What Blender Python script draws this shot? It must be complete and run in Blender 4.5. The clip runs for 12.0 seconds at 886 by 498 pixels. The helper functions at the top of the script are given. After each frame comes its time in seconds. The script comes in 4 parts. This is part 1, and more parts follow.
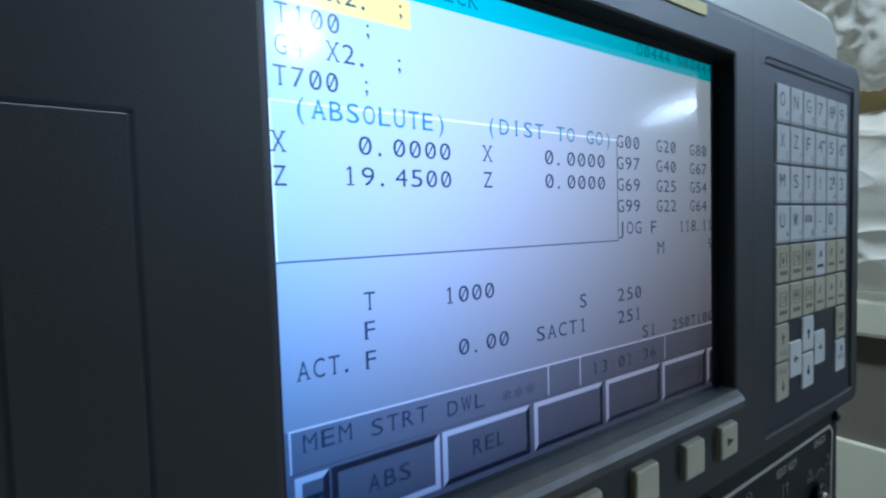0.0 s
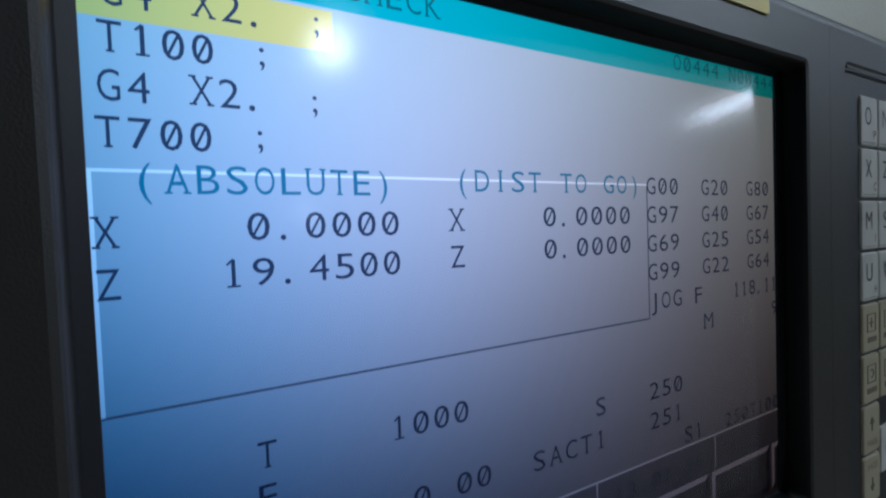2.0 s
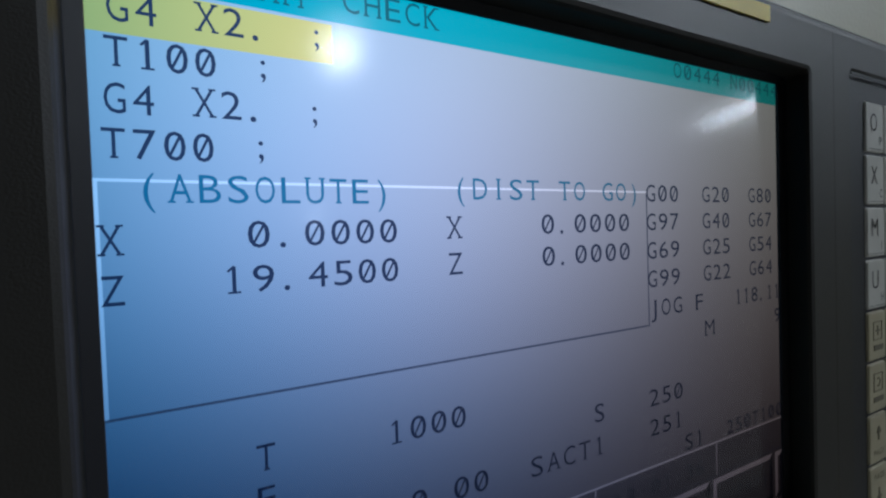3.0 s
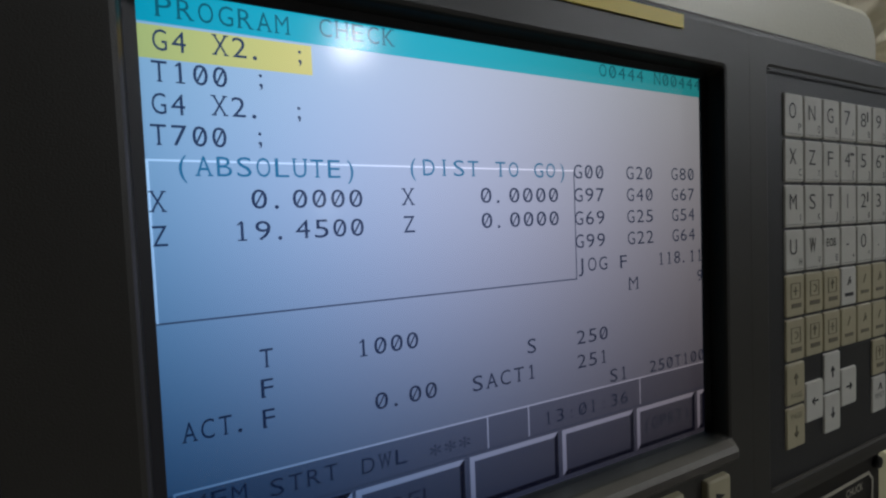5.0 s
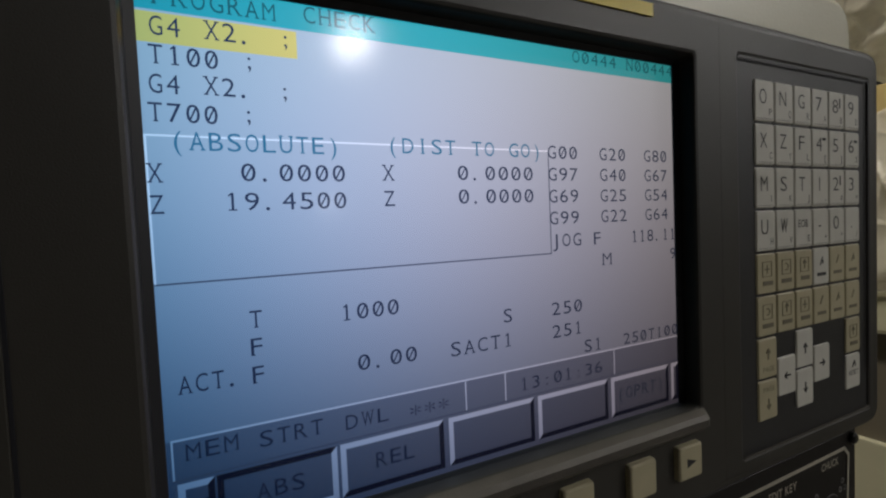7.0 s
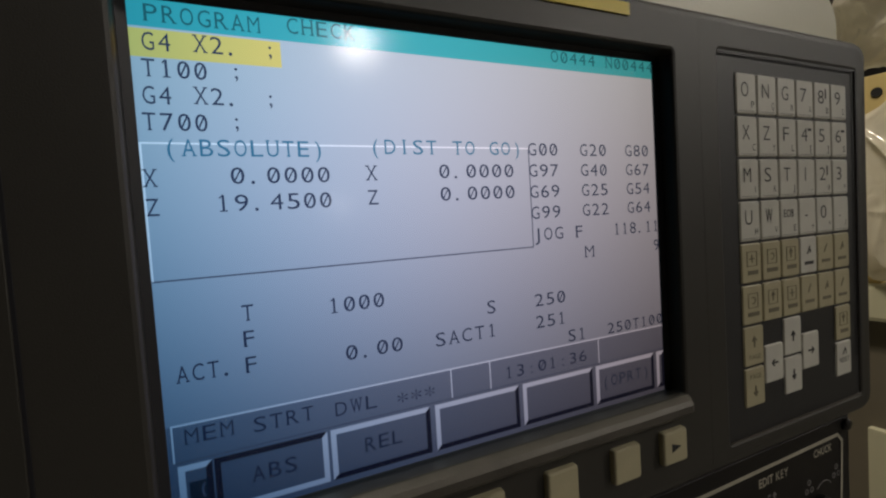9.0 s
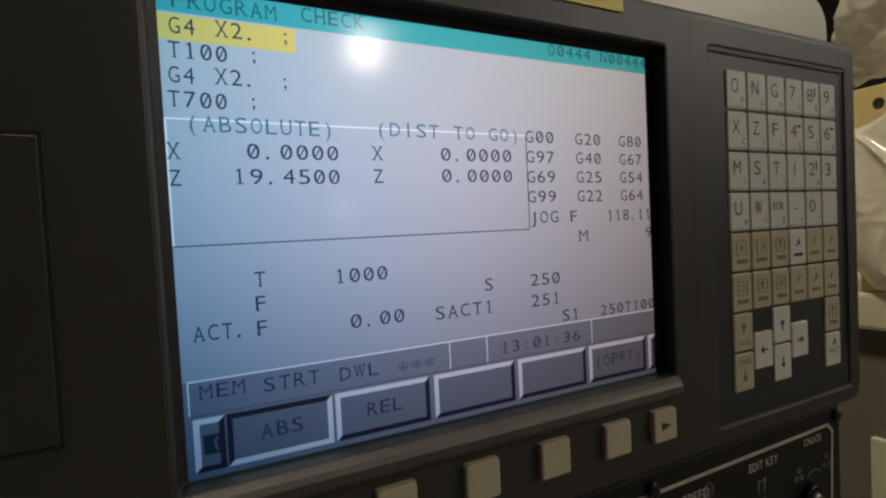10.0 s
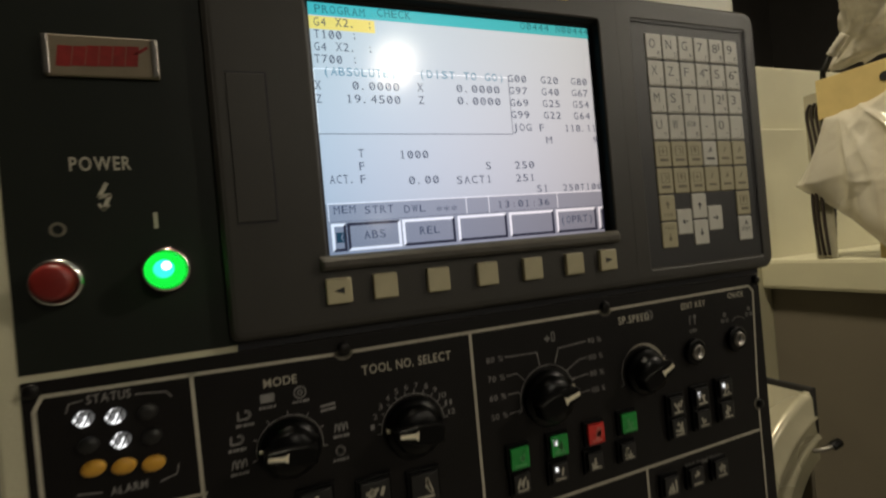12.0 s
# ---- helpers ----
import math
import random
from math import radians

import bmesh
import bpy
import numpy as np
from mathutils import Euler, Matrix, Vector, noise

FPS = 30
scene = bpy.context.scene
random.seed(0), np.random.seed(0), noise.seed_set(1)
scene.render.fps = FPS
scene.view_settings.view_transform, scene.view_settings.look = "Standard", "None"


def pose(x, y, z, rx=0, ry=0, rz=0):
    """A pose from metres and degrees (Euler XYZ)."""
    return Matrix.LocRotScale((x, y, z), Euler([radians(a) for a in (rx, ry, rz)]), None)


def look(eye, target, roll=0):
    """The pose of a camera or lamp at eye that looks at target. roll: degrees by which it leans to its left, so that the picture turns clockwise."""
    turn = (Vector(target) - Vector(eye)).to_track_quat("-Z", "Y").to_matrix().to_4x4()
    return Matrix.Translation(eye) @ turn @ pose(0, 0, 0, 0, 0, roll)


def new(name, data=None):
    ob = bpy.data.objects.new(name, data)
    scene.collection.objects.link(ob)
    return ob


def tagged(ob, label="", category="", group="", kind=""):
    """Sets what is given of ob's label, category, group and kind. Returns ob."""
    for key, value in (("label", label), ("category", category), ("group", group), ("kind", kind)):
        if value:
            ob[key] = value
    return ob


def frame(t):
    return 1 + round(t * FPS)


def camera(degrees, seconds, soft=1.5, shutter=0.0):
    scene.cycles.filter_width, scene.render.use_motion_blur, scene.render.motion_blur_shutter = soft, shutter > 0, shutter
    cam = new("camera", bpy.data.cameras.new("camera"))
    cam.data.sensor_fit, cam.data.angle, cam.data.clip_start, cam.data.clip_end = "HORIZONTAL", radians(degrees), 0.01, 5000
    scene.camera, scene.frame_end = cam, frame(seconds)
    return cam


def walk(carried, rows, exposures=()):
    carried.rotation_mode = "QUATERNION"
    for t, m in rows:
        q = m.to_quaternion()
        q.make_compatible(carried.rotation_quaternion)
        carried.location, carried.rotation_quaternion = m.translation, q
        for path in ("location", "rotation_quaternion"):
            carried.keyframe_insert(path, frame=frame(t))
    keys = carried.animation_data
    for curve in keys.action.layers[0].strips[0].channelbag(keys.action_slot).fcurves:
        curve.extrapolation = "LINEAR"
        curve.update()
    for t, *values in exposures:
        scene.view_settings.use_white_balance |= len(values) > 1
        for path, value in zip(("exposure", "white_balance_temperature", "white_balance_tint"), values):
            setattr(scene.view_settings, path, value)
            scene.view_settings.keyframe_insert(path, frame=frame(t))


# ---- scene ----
cam = camera(85.59, 12.0, soft=2.2, shutter=0.5)
PATH = [
    (0, (-0.0256, -0.0914, 1.3646), (0.5297, 0.7389, 1.3179), -1.74),
    (0.5, (-0.0068, -0.0792, 1.3682), (0.5130, 0.7735, 1.3146), -2.07),
    (1, (0.0061, -0.0679, 1.3698), (0.5112, 0.7939, 1.3228), -2.39),
    (1.5, (0.0088, -0.0670, 1.3712), (0.5004, 0.8033, 1.3399), -2.49),
    (2, (0.0089, -0.0689, 1.3812), (0.5048, 0.7989, 1.3486), -2.13),
    (2.5, (0.0111, -0.0677, 1.3835), (0.4974, 0.8058, 1.3602), -2.06),
    (4.5, (0.0042, -0.0983, 1.3730), (0.4758, 0.7826, 1.3330), -1.74),
    (5, (0.0083, -0.1034, 1.3754), (0.4636, 0.7859, 1.3317), -2.25),
    (5.5, (0.0101, -0.1060, 1.3697), (0.4695, 0.7813, 1.3309), -1.86),
    (6, (0.0086, -0.1135, 1.3671), (0.4574, 0.7799, 1.3451), -1.71),
    (6.5, (0.0092, -0.1144, 1.3677), (0.4607, 0.7770, 1.3282), -2.28),
    (8.5, (0.0114, -0.1165, 1.3686), (0.4541, 0.7787, 1.3178), -3.21),
    (9, (0.0139, -0.1242, 1.3674), (0.4449, 0.7768, 1.3183), -3.63),
    (9.5, (0.0100, -0.1260, 1.3602), (0.4371, 0.7775, 1.3252), -3.15),
    (10, (0.0104, -0.1326, 1.3582), (0.4359, 0.7717, 1.3260), -2.90),
    (10.5, (0.0061, -0.1439, 1.3525), (0.4169, 0.7672, 1.3199), -3.58),
    (11, (-0.0053, -0.1690, 1.3370), (0.3918, 0.7486, 1.3260), -4.42),
    (11.5, (-0.0245, -0.1986, 1.3184), (0.3622, 0.7236, 1.3160), -3.55),
    (12, (-0.0333, -0.2363, 1.2958), (0.3262, 0.6968, 1.2929), -5.15),
]
EXPO = [
    (0.0, 0.74, 4180, 8), (0.5, 0.50, 4300, 9), (1.0, 0.24, 4430, 10), (2.5, -0.08, 4780, 10), (4.5, -0.15, 5250, 12),
    (6.5, -0.16, 5680, 14), (8.5, -0.13, 6070, 14), (10.5, -0.10, 6420, 14), (11.2, 0.05, 6450, 10), (12.0, 0.22, 6700, 10),
]
walk(cam, [(t, look(eye, aim, roll)) for t, eye, aim, roll in PATH], EXPO)

# ---- world and lamps' strengths ----
world = bpy.data.worlds.new("shop_air")
scene.world = world
world.use_nodes = True
world.node_tree.nodes["Background"].inputs[0].default_value = (0.9, 0.95, 1.0, 1)
world.node_tree.nodes["Background"].inputs[1].default_value = 0.0
LAMP_A, LAMP_B, LAMP_C, FILL_D, LAMP_E = 80.0, 30.0, 25.0, 190.0, 110.0


# ---- materials ----
def mat(name, base, rough=0.5, metal=0.0, vary=0.15, scale=60.0, bump=0.0, bump_scale=900.0, coat=0.0, stain=0.0, spec=0.5):
    m = bpy.data.materials.new(name)
    m.use_nodes = True
    nt = m.node_tree
    b = nt.nodes["Principled BSDF"]
    b.inputs["Roughness"].default_value = rough
    b.inputs["Metallic"].default_value = metal
    b.inputs["Coat Weight"].default_value = coat
    b.inputs["Specular IOR Level"].default_value = spec
    tc = nt.nodes.new("ShaderNodeTexCoord")
    n1 = nt.nodes.new("ShaderNodeTexNoise")
    n1.inputs["Scale"].default_value, n1.inputs["Detail"].default_value = scale, 6
    nt.links.new(tc.outputs["Object"], n1.inputs["Vector"])
    n2 = nt.nodes.new("ShaderNodeTexNoise")
    n2.inputs["Scale"].default_value, n2.inputs["Detail"].default_value = scale / 9, 4
    nt.links.new(tc.outputs["Object"], n2.inputs["Vector"])
    add = nt.nodes.new("ShaderNodeMath")
    add.operation = "MULTIPLY_ADD"
    add.inputs[1].default_value = 0.5
    nt.links.new(n1.outputs["Fac"], add.inputs[0])
    half = nt.nodes.new("ShaderNodeMath")
    half.operation = "MULTIPLY"
    half.inputs[1].default_value = 0.5
    nt.links.new(n2.outputs["Fac"], half.inputs[0])
    nt.links.new(half.outputs[0], add.inputs[2])
    ramp = nt.nodes.new("ShaderNodeValToRGB")
    ramp.color_ramp.elements[0].position, ramp.color_ramp.elements[1].position = 0.32, 0.68
    lo = [c * (1 - vary - stain) for c in base]
    hi = [min(1.0, c * (1 + vary)) for c in base]
    ramp.color_ramp.elements[0].color = (*lo, 1)
    ramp.color_ramp.elements[1].color = (*hi, 1)
    nt.links.new(add.outputs[0], ramp.inputs[0])
    nt.links.new(ramp.outputs[0], b.inputs["Base Color"])
    rr = nt.nodes.new("ShaderNodeMapRange")
    rr.inputs[3].default_value, rr.inputs[4].default_value = max(0.02, rough - 0.12), min(1, rough + 0.12)
    nt.links.new(n2.outputs["Fac"], rr.inputs[0])
    nt.links.new(rr.outputs[0], b.inputs["Roughness"])
    if bump:
        n3 = nt.nodes.new("ShaderNodeTexNoise")
        n3.inputs["Scale"].default_value, n3.inputs["Detail"].default_value = bump_scale, 3
        nt.links.new(tc.outputs["Object"], n3.inputs["Vector"])
        bp = nt.nodes.new("ShaderNodeBump")
        bp.inputs["Strength"].default_value, bp.inputs["Distance"].default_value = bump, 0.0006
        nt.links.new(n3.outputs["Fac"], bp.inputs["Height"])
        nt.links.new(bp.outputs[0], b.inputs["Normal"])
    return m


def lit(name, colour, strength):
    """What gives off light: lamps and lit buttons."""
    m = bpy.data.materials.new(name)
    m.use_nodes = True
    b = m.node_tree.nodes["Principled BSDF"]
    b.inputs["Base Color"].default_value = (*[c * 0.08 for c in colour], 1)
    b.inputs["Roughness"].default_value = 0.5
    b.inputs["Specular IOR Level"].default_value = 0.0
    b.inputs["Emission Color"].default_value = (*colour, 1)
    b.inputs["Emission Strength"].default_value = strength
    return m


# The liquid crystal takes more light out the more slantwise it is looked through, each colour about a lean of its own:
# (lean, strength, share let through straight on) of red, green and blue
CRYSTAL = (
    (Vector((-0.43, -0.84, -0.33)).normalized(), 93.0, 0.0060),
    (Vector((-0.31, -0.87, -0.38)).normalized(), 34.0, 0.0180),
    (Vector((-0.245, -0.92, -0.30)).normalized(), 56.5, 0.0126),
)
USUAL_DEPTH = (1.15, 1.20, 1.12)


def lcd(name, r, g, b, hold=1.0):
    """A shade of the screen. hold: how fully it dims with the slant; dark shades leak and dim less."""
    m = bpy.data.materials.new(name)
    m.use_nodes = True
    nt = m.node_tree
    nt.nodes.remove(nt.nodes["Principled BSDF"])
    last = None
    for k, (share, (lean, strength, clear), depth) in enumerate(zip((r, g, b), CRYSTAL, USUAL_DEPTH)):
        p = nt.nodes.new("ShaderNodeBsdfPrincipled")
        p.inputs["Base Color"].default_value = (0.004, 0.004, 0.004, 1)
        p.inputs["Roughness"].default_value = 0.6
        p.inputs["Specular IOR Level"].default_value = 0.0
        p.inputs["Emission Color"].default_value = (*[1.0 if j == k else 0.0 for j in range(3)], 1)
        p.inputs["Emission Strength"].default_value = share * strength * clear ** (depth * (1 - hold))
        p.inputs["Coat Weight"].default_value = 1.0
        p.inputs["Coat IOR"].default_value = 1.02
        p.inputs["Coat Roughness"].default_value = 0.4
        p.inputs["Coat Tint"].default_value = (*[clear ** hold] * 3, 1)
        n = nt.nodes.new("ShaderNodeCombineXYZ")
        for j, v in enumerate(lean):
            n.inputs[j].default_value = v
        nt.links.new(n.outputs[0], p.inputs["Coat Normal"])
        if last is None:
            last = p
        else:
            add = nt.nodes.new("ShaderNodeAddShader")
            nt.links.new(last.outputs[0], add.inputs[0])
            nt.links.new(p.outputs[0], add.inputs[1])
            last = add
    nt.links.new(last.outputs[0], nt.nodes["Material Output"].inputs[0])
    m.cycles.emission_sampling = "NONE"
    return m


M_BEZEL = mat("dark_grey_moulded_plastic", (0.0280, 0.0252, 0.0204), 0.5, vary=0.14, scale=40, bump=0.14, bump_scale=2600)
M_PAD = mat("black_grey_key_membrane", (0.022, 0.0215, 0.023), 0.5, vary=0.1, scale=50, bump=0.2, bump_scale=1800)
M_GASKET = mat("black_rubber_gasket", (0.008, 0.008, 0.012), 0.55, vary=0.2)
M_LIP = mat("worn_grey_plastic_lip", (0.062, 0.055, 0.045), 0.5, vary=0.25, scale=90, bump=0.3, bump_scale=1500)
M_CREAM = mat("cream_powder_coat", (0.56, 0.53, 0.375), 0.42, vary=0.05, scale=25, bump=0.25, bump_scale=700)
M_BLACK = mat("black_printed_foil", (0.0066, 0.0055, 0.0053), 0.45, vary=0.2, scale=40, bump=0.15, bump_scale=1500, spec=0.25)
M_GREENBLACK = mat("greenish_black_foil", (0.0085, 0.0108, 0.0078), 0.5, vary=0.15, scale=40, bump=0.15, bump_scale=1500, spec=0.32)
M_LINE = mat("cream_print", (0.42, 0.39, 0.31), 0.6, vary=0.15, scale=300)
M_DIMLINE = mat("grey_print", (0.23, 0.22, 0.21), 0.6, vary=0.2, scale=300)
M_KEYW = mat("off_white_key_plastic", (0.60, 0.585, 0.52), 0.45, vary=0.06, scale=120, bump=0.1, bump_scale=1500)
M_KEYB = mat("beige_key_plastic", (0.44, 0.395, 0.255), 0.45, vary=0.08, scale=120, bump=0.1, bump_scale=1500)
M_INK = mat("black_key_ink", (0.02, 0.02, 0.02), 0.6)
M_INKDIM = mat("brown_key_ink", (0.17, 0.15, 0.10), 0.6)
M_YELLOW = mat("yellow_sticker", (0.75, 0.58, 0.02), 0.5, vary=0.06)
M_CHROME = mat("brushed_chrome", (0.75, 0.73, 0.68), 0.22, metal=1.0, vary=0.08, scale=200)
M_STEEL = mat("dull_steel", (0.32, 0.30, 0.27), 0.38, metal=1.0, vary=0.15, scale=150)
M_NAMEPLATE = mat("satin_aluminium_plate", (0.21, 0.17, 0.115), 0.5, metal=0.2, vary=0.1, scale=150)
M_LOGO = mat("red_enamel", (0.22, 0.015, 0.012), 0.5, vary=0.3, scale=300)
M_RED = mat("dark_red_button_plastic", (0.17, 0.013, 0.010), 0.4, vary=0.1, scale=150)
M_KNOB = mat("black_knob_plastic", (0.0024, 0.0023, 0.0023), 0.32, vary=0.1, scale=150, spec=0.17)
M_POINTER = mat("cream_pointer", (0.65, 0.60, 0.46), 0.5)
M_CAP = mat("black_button_cap", (0.016, 0.0155, 0.015), 0.35, vary=0.25, scale=200, spec=0.35)
M_CAPG = mat("green_button_cap", (0.015, 0.28, 0.05), 0.3, vary=0.25, scale=250)
M_CAPR = mat("red_button_cap", (0.60, 0.035, 0.028), 0.3, vary=0.25, scale=250)
M_AMBER = mat("amber_lens", (0.52, 0.27, 0.035), 0.35, vary=0.2, scale=250)
M_CLEAR = mat("clear_faceted_lens", (0.75, 0.75, 0.78), 0.12, metal=0.7, vary=0.3, scale=400)
M_SCREW = mat("blackened_screw", (0.015, 0.014, 0.013), 0.35, metal=0.6)
M_MACHINE = mat("cream_machine_paint", (0.55, 0.52, 0.36), 0.45, vary=0.06, scale=8, bump=0.2, bump_scale=300, stain=0.05)
M_GREY = mat("grey_brown_machine_paint", (0.145, 0.125, 0.092), 0.5, vary=0.1, scale=7, bump=0.2, bump_scale=300)
M_SHEET = mat("pale_sheet_metal", (0.42, 0.39, 0.28), 0.25, metal=0.2, vary=0.12, scale=20)
M_BRACKET = mat("yellowed_bracket_paint", (0.60, 0.46, 0.19), 0.5, vary=0.1, scale=30)
M_HOLE = mat("dark_void", (0.012, 0.011, 0.01), 0.8)
M_HOSE = mat("black_ribbed_hose", (0.02, 0.02, 0.02), 0.4)
M_CABLE = mat("brown_black_cables", (0.03, 0.022, 0.016), 0.5)
M_FLOOR = mat("grey_shop_concrete", (0.22, 0.21, 0.19), 0.6, vary=0.2, scale=3, bump=0.3, bump_scale=80, stain=0.1)
M_WALL = mat("dark_shop_wall", (0.06, 0.055, 0.05), 0.8, vary=0.15, scale=3)
M_CEIL = mat("dark_shop_ceiling", (0.02, 0.02, 0.02), 0.9, vary=0.2, scale=2)
M_SHADE = mat("spun_aluminium_shade", (0.6, 0.6, 0.6), 0.4, metal=0.8)

L_BG = lcd("lcd_pale_ground", 1.0, 1.0, 1.0)
L_TITLE = lcd("lcd_teal_bar", 0.10, 0.74, 0.74)
L_YELLOW = lcd("lcd_yellow_bar", 1.60, 1.12, 0.28)
L_TEXT = lcd("lcd_dark_text", 0.085, 0.11, 0.175, 0.80)
L_TEAL = lcd("lcd_teal_text", 0.11, 0.42, 0.54, 0.75)
L_TITLETEXT = lcd("lcd_title_text", 0.04, 0.27, 0.27, 0.8)
L_KEY = lcd("lcd_grey_soft_key", 0.50, 0.50, 0.54)
L_FOOT = lcd("lcd_grey_footer", 0.58, 0.58, 0.62)
L_LIGHT = lcd("lcd_light_edge", 2.0, 1.9, 1.7, 0.80)
L_DARK = lcd("lcd_dark_edge", 0.05, 0.05, 0.08, 0.8)
L_LINE = lcd("lcd_thin_line", 0.24, 0.26, 0.30, 0.7)
L_BUTTON = lit("green_pilot_light", (0.0, 0.75, 0.05), 1.1)
L_BULB = lit("green_bulb_core", (0.02, 1.0, 0.5), 1.6)


def faceted_light():
    """A lit lens moulded in facets: some send the light this way, others away. The buttons' glints glow with it too."""
    m = lit("faceted_white_light", (0.95, 0.97, 1.0), 0.6)
    nt = m.node_tree
    tc = nt.nodes.new("ShaderNodeTexCoord")
    turn = nt.nodes.new("ShaderNodeMapping")
    turn.inputs["Rotation"].default_value = (0, 0.5, 0)
    turn.inputs["Scale"].default_value = (1100, 300, 420)
    nt.links.new(tc.outputs["Object"], turn.inputs["Vector"])
    cells = nt.nodes.new("ShaderNodeTexVoronoi")
    cells.inputs["Scale"].default_value = 1.0
    nt.links.new(turn.outputs[0], cells.inputs["Vector"])
    sep = nt.nodes.new("ShaderNodeSeparateColor")
    nt.links.new(cells.outputs["Color"], sep.inputs[0])
    rng = nt.nodes.new("ShaderNodeMapRange")
    rng.inputs[1].default_value, rng.inputs[2].default_value = 0.3, 0.8
    rng.inputs[3].default_value, rng.inputs[4].default_value = 0.05, 1.3
    nt.links.new(sep.outputs[0], rng.inputs[0])
    nt.links.new(rng.outputs[0], nt.nodes["Principled BSDF"].inputs["Emission Strength"])
    m.cycles.emission_sampling = "NONE"
    return m


L_FACET = faceted_light()
L_DOT = lit("white_dot_glow", (0.85, 1.0, 1.0), 2.2)
for m in (L_BUTTON, L_BULB, L_DOT):
    m.cycles.emission_sampling = "NONE"
L_LAMPA = lit("lamp_glass", (1.0, 0.93, 0.78), LAMP_A)
L_LAMPB = lit("lamp_glass_b", (1.0, 0.93, 0.80), LAMP_B)
L_LAMPC = lit("lamp_glass_c", (1.0, 0.93, 0.80), LAMP_C)
L_LAMPE = lit("lamp_glass_e", (1.0, 0.92, 0.76), LAMP_E)
L_FILLD = lit("fill_glass_d", (1.0, 0.90, 0.70), FILL_D)


def glass_pane_material():
    m = bpy.data.materials.new("anti_glare_glass")
    m.use_nodes = True
    nt = m.node_tree
    nt.nodes.remove(nt.nodes["Principled BSDF"])
    clear = nt.nodes.new("ShaderNodeBsdfTransparent")
    gloss = nt.nodes.new("ShaderNodeBsdfAnisotropic")
    gloss.inputs["Roughness"].default_value = 0.13
    sheen = nt.nodes.new("ShaderNodeFresnel")
    sheen.inputs["IOR"].default_value = 1.5
    mix = nt.nodes.new("ShaderNodeMixShader")
    nt.links.new(sheen.outputs[0], mix.inputs[0])
    nt.links.new(clear.outputs[0], mix.inputs[1])
    # finger grease and etching spread a share of the reflection widely
    haze = nt.nodes.new("ShaderNodeBsdfAnisotropic")
    haze.inputs["Roughness"].default_value = 0.45
    both = nt.nodes.new("ShaderNodeMixShader")
    both.inputs[0].default_value = 0.42
    nt.links.new(gloss.outputs[0], both.inputs[1])
    nt.links.new(haze.outputs[0], both.inputs[2])
    nt.links.new(both.outputs[0], mix.inputs[2])
    nt.links.new(mix.outputs[0], nt.nodes["Material Output"].inputs[0])
    return m


M_PANE = glass_pane_material()


def plastic_film():
    m = mat("milky_plastic_film", (0.80, 0.75, 0.62), 0.13, vary=0.06, scale=10)
    nt = m.node_tree
    b = nt.nodes["Principled BSDF"]
    # crackled creases of stiff film
    tc = nt.nodes.new("ShaderNodeTexCoord")
    crack = nt.nodes.new("ShaderNodeTexVoronoi")
    crack.feature = "DISTANCE_TO_EDGE"
    crack.inputs["Scale"].default_value = 8.0
    swirl = nt.nodes.new("ShaderNodeTexNoise")
    swirl.inputs["Scale"].default_value, swirl.inputs["Detail"].default_value = 9.0, 3
    shift = nt.nodes.new("ShaderNodeVectorMath")
    shift.operation = "MULTIPLY_ADD"
    shift.inputs[1].default_value = (0.25, 0.25, 0.25)
    nt.links.new(tc.outputs["Object"], swirl.inputs["Vector"])
    nt.links.new(swirl.outputs["Color"], shift.inputs[0])
    nt.links.new(tc.outputs["Object"], shift.inputs[2])
    nt.links.new(shift.outputs[0], crack.inputs["Vector"])
    dent = nt.nodes.new("ShaderNodeBump")
    dent.inputs["Strength"].default_value, dent.inputs["Distance"].default_value = 0.32, 0.02
    nt.links.new(crack.outputs["Distance"], dent.inputs["Height"])
    nt.links.new(dent.outputs[0], b.inputs["Normal"])
    trans = nt.nodes.new("ShaderNodeBsdfTranslucent")
    trans.inputs[0].default_value = (0.75, 0.73, 0.64, 1)
    clear = nt.nodes.new("ShaderNodeBsdfTransparent")
    mix = nt.nodes.new("ShaderNodeMixShader")
    mix.inputs[0].default_value = 0.25
    nt.links.new(b.outputs[0], mix.inputs[1])
    nt.links.new(trans.outputs[0], mix.inputs[2])
    mix2 = nt.nodes.new("ShaderNodeMixShader")
    mix2.inputs[0].default_value = 0.20
    nt.links.new(mix.outputs[0], mix2.inputs[1])
    nt.links.new(clear.outputs[0], mix2.inputs[2])
    nt.links.new(mix2.outputs[0], nt.nodes["Material Output"].inputs[0])
    return m


M_FILM = plastic_film()

# ---- building helpers ----
PLACE = {}


def thing(name, at, label, category, group=""):
    e = new(name)
    e.empty_display_size = 0.05
    e.matrix_basis = Matrix.Translation(at)
    PLACE[e.name] = Matrix.Translation(at)
    return tagged(e, label, category, group)


def part_mesh(name, me, parent=None, label="", at=None):
    ob = new(name, me)
    w = at or Matrix.Identity(4)
    PLACE[ob.name] = w
    if parent:
        ob.parent = parent
        ob.matrix_parent_inverse = PLACE[parent.name].inverted()
    ob.matrix_basis = w
    if label:
        ob["label"] = label
    return ob


def to_mesh(name, bm, material, smooth=False):
    me = bpy.data.meshes.new(name)
    bm.to_mesh(me)
    bm.free()
    me.materials.append(material)
    if smooth:
        for p in me.polygons:
            p.use_smooth = True
    return me


def part(name, bm, material, parent=None, label="", at=None, smooth=False):
    return part_mesh(name, to_mesh(name, bm, material, smooth), parent, label, at)


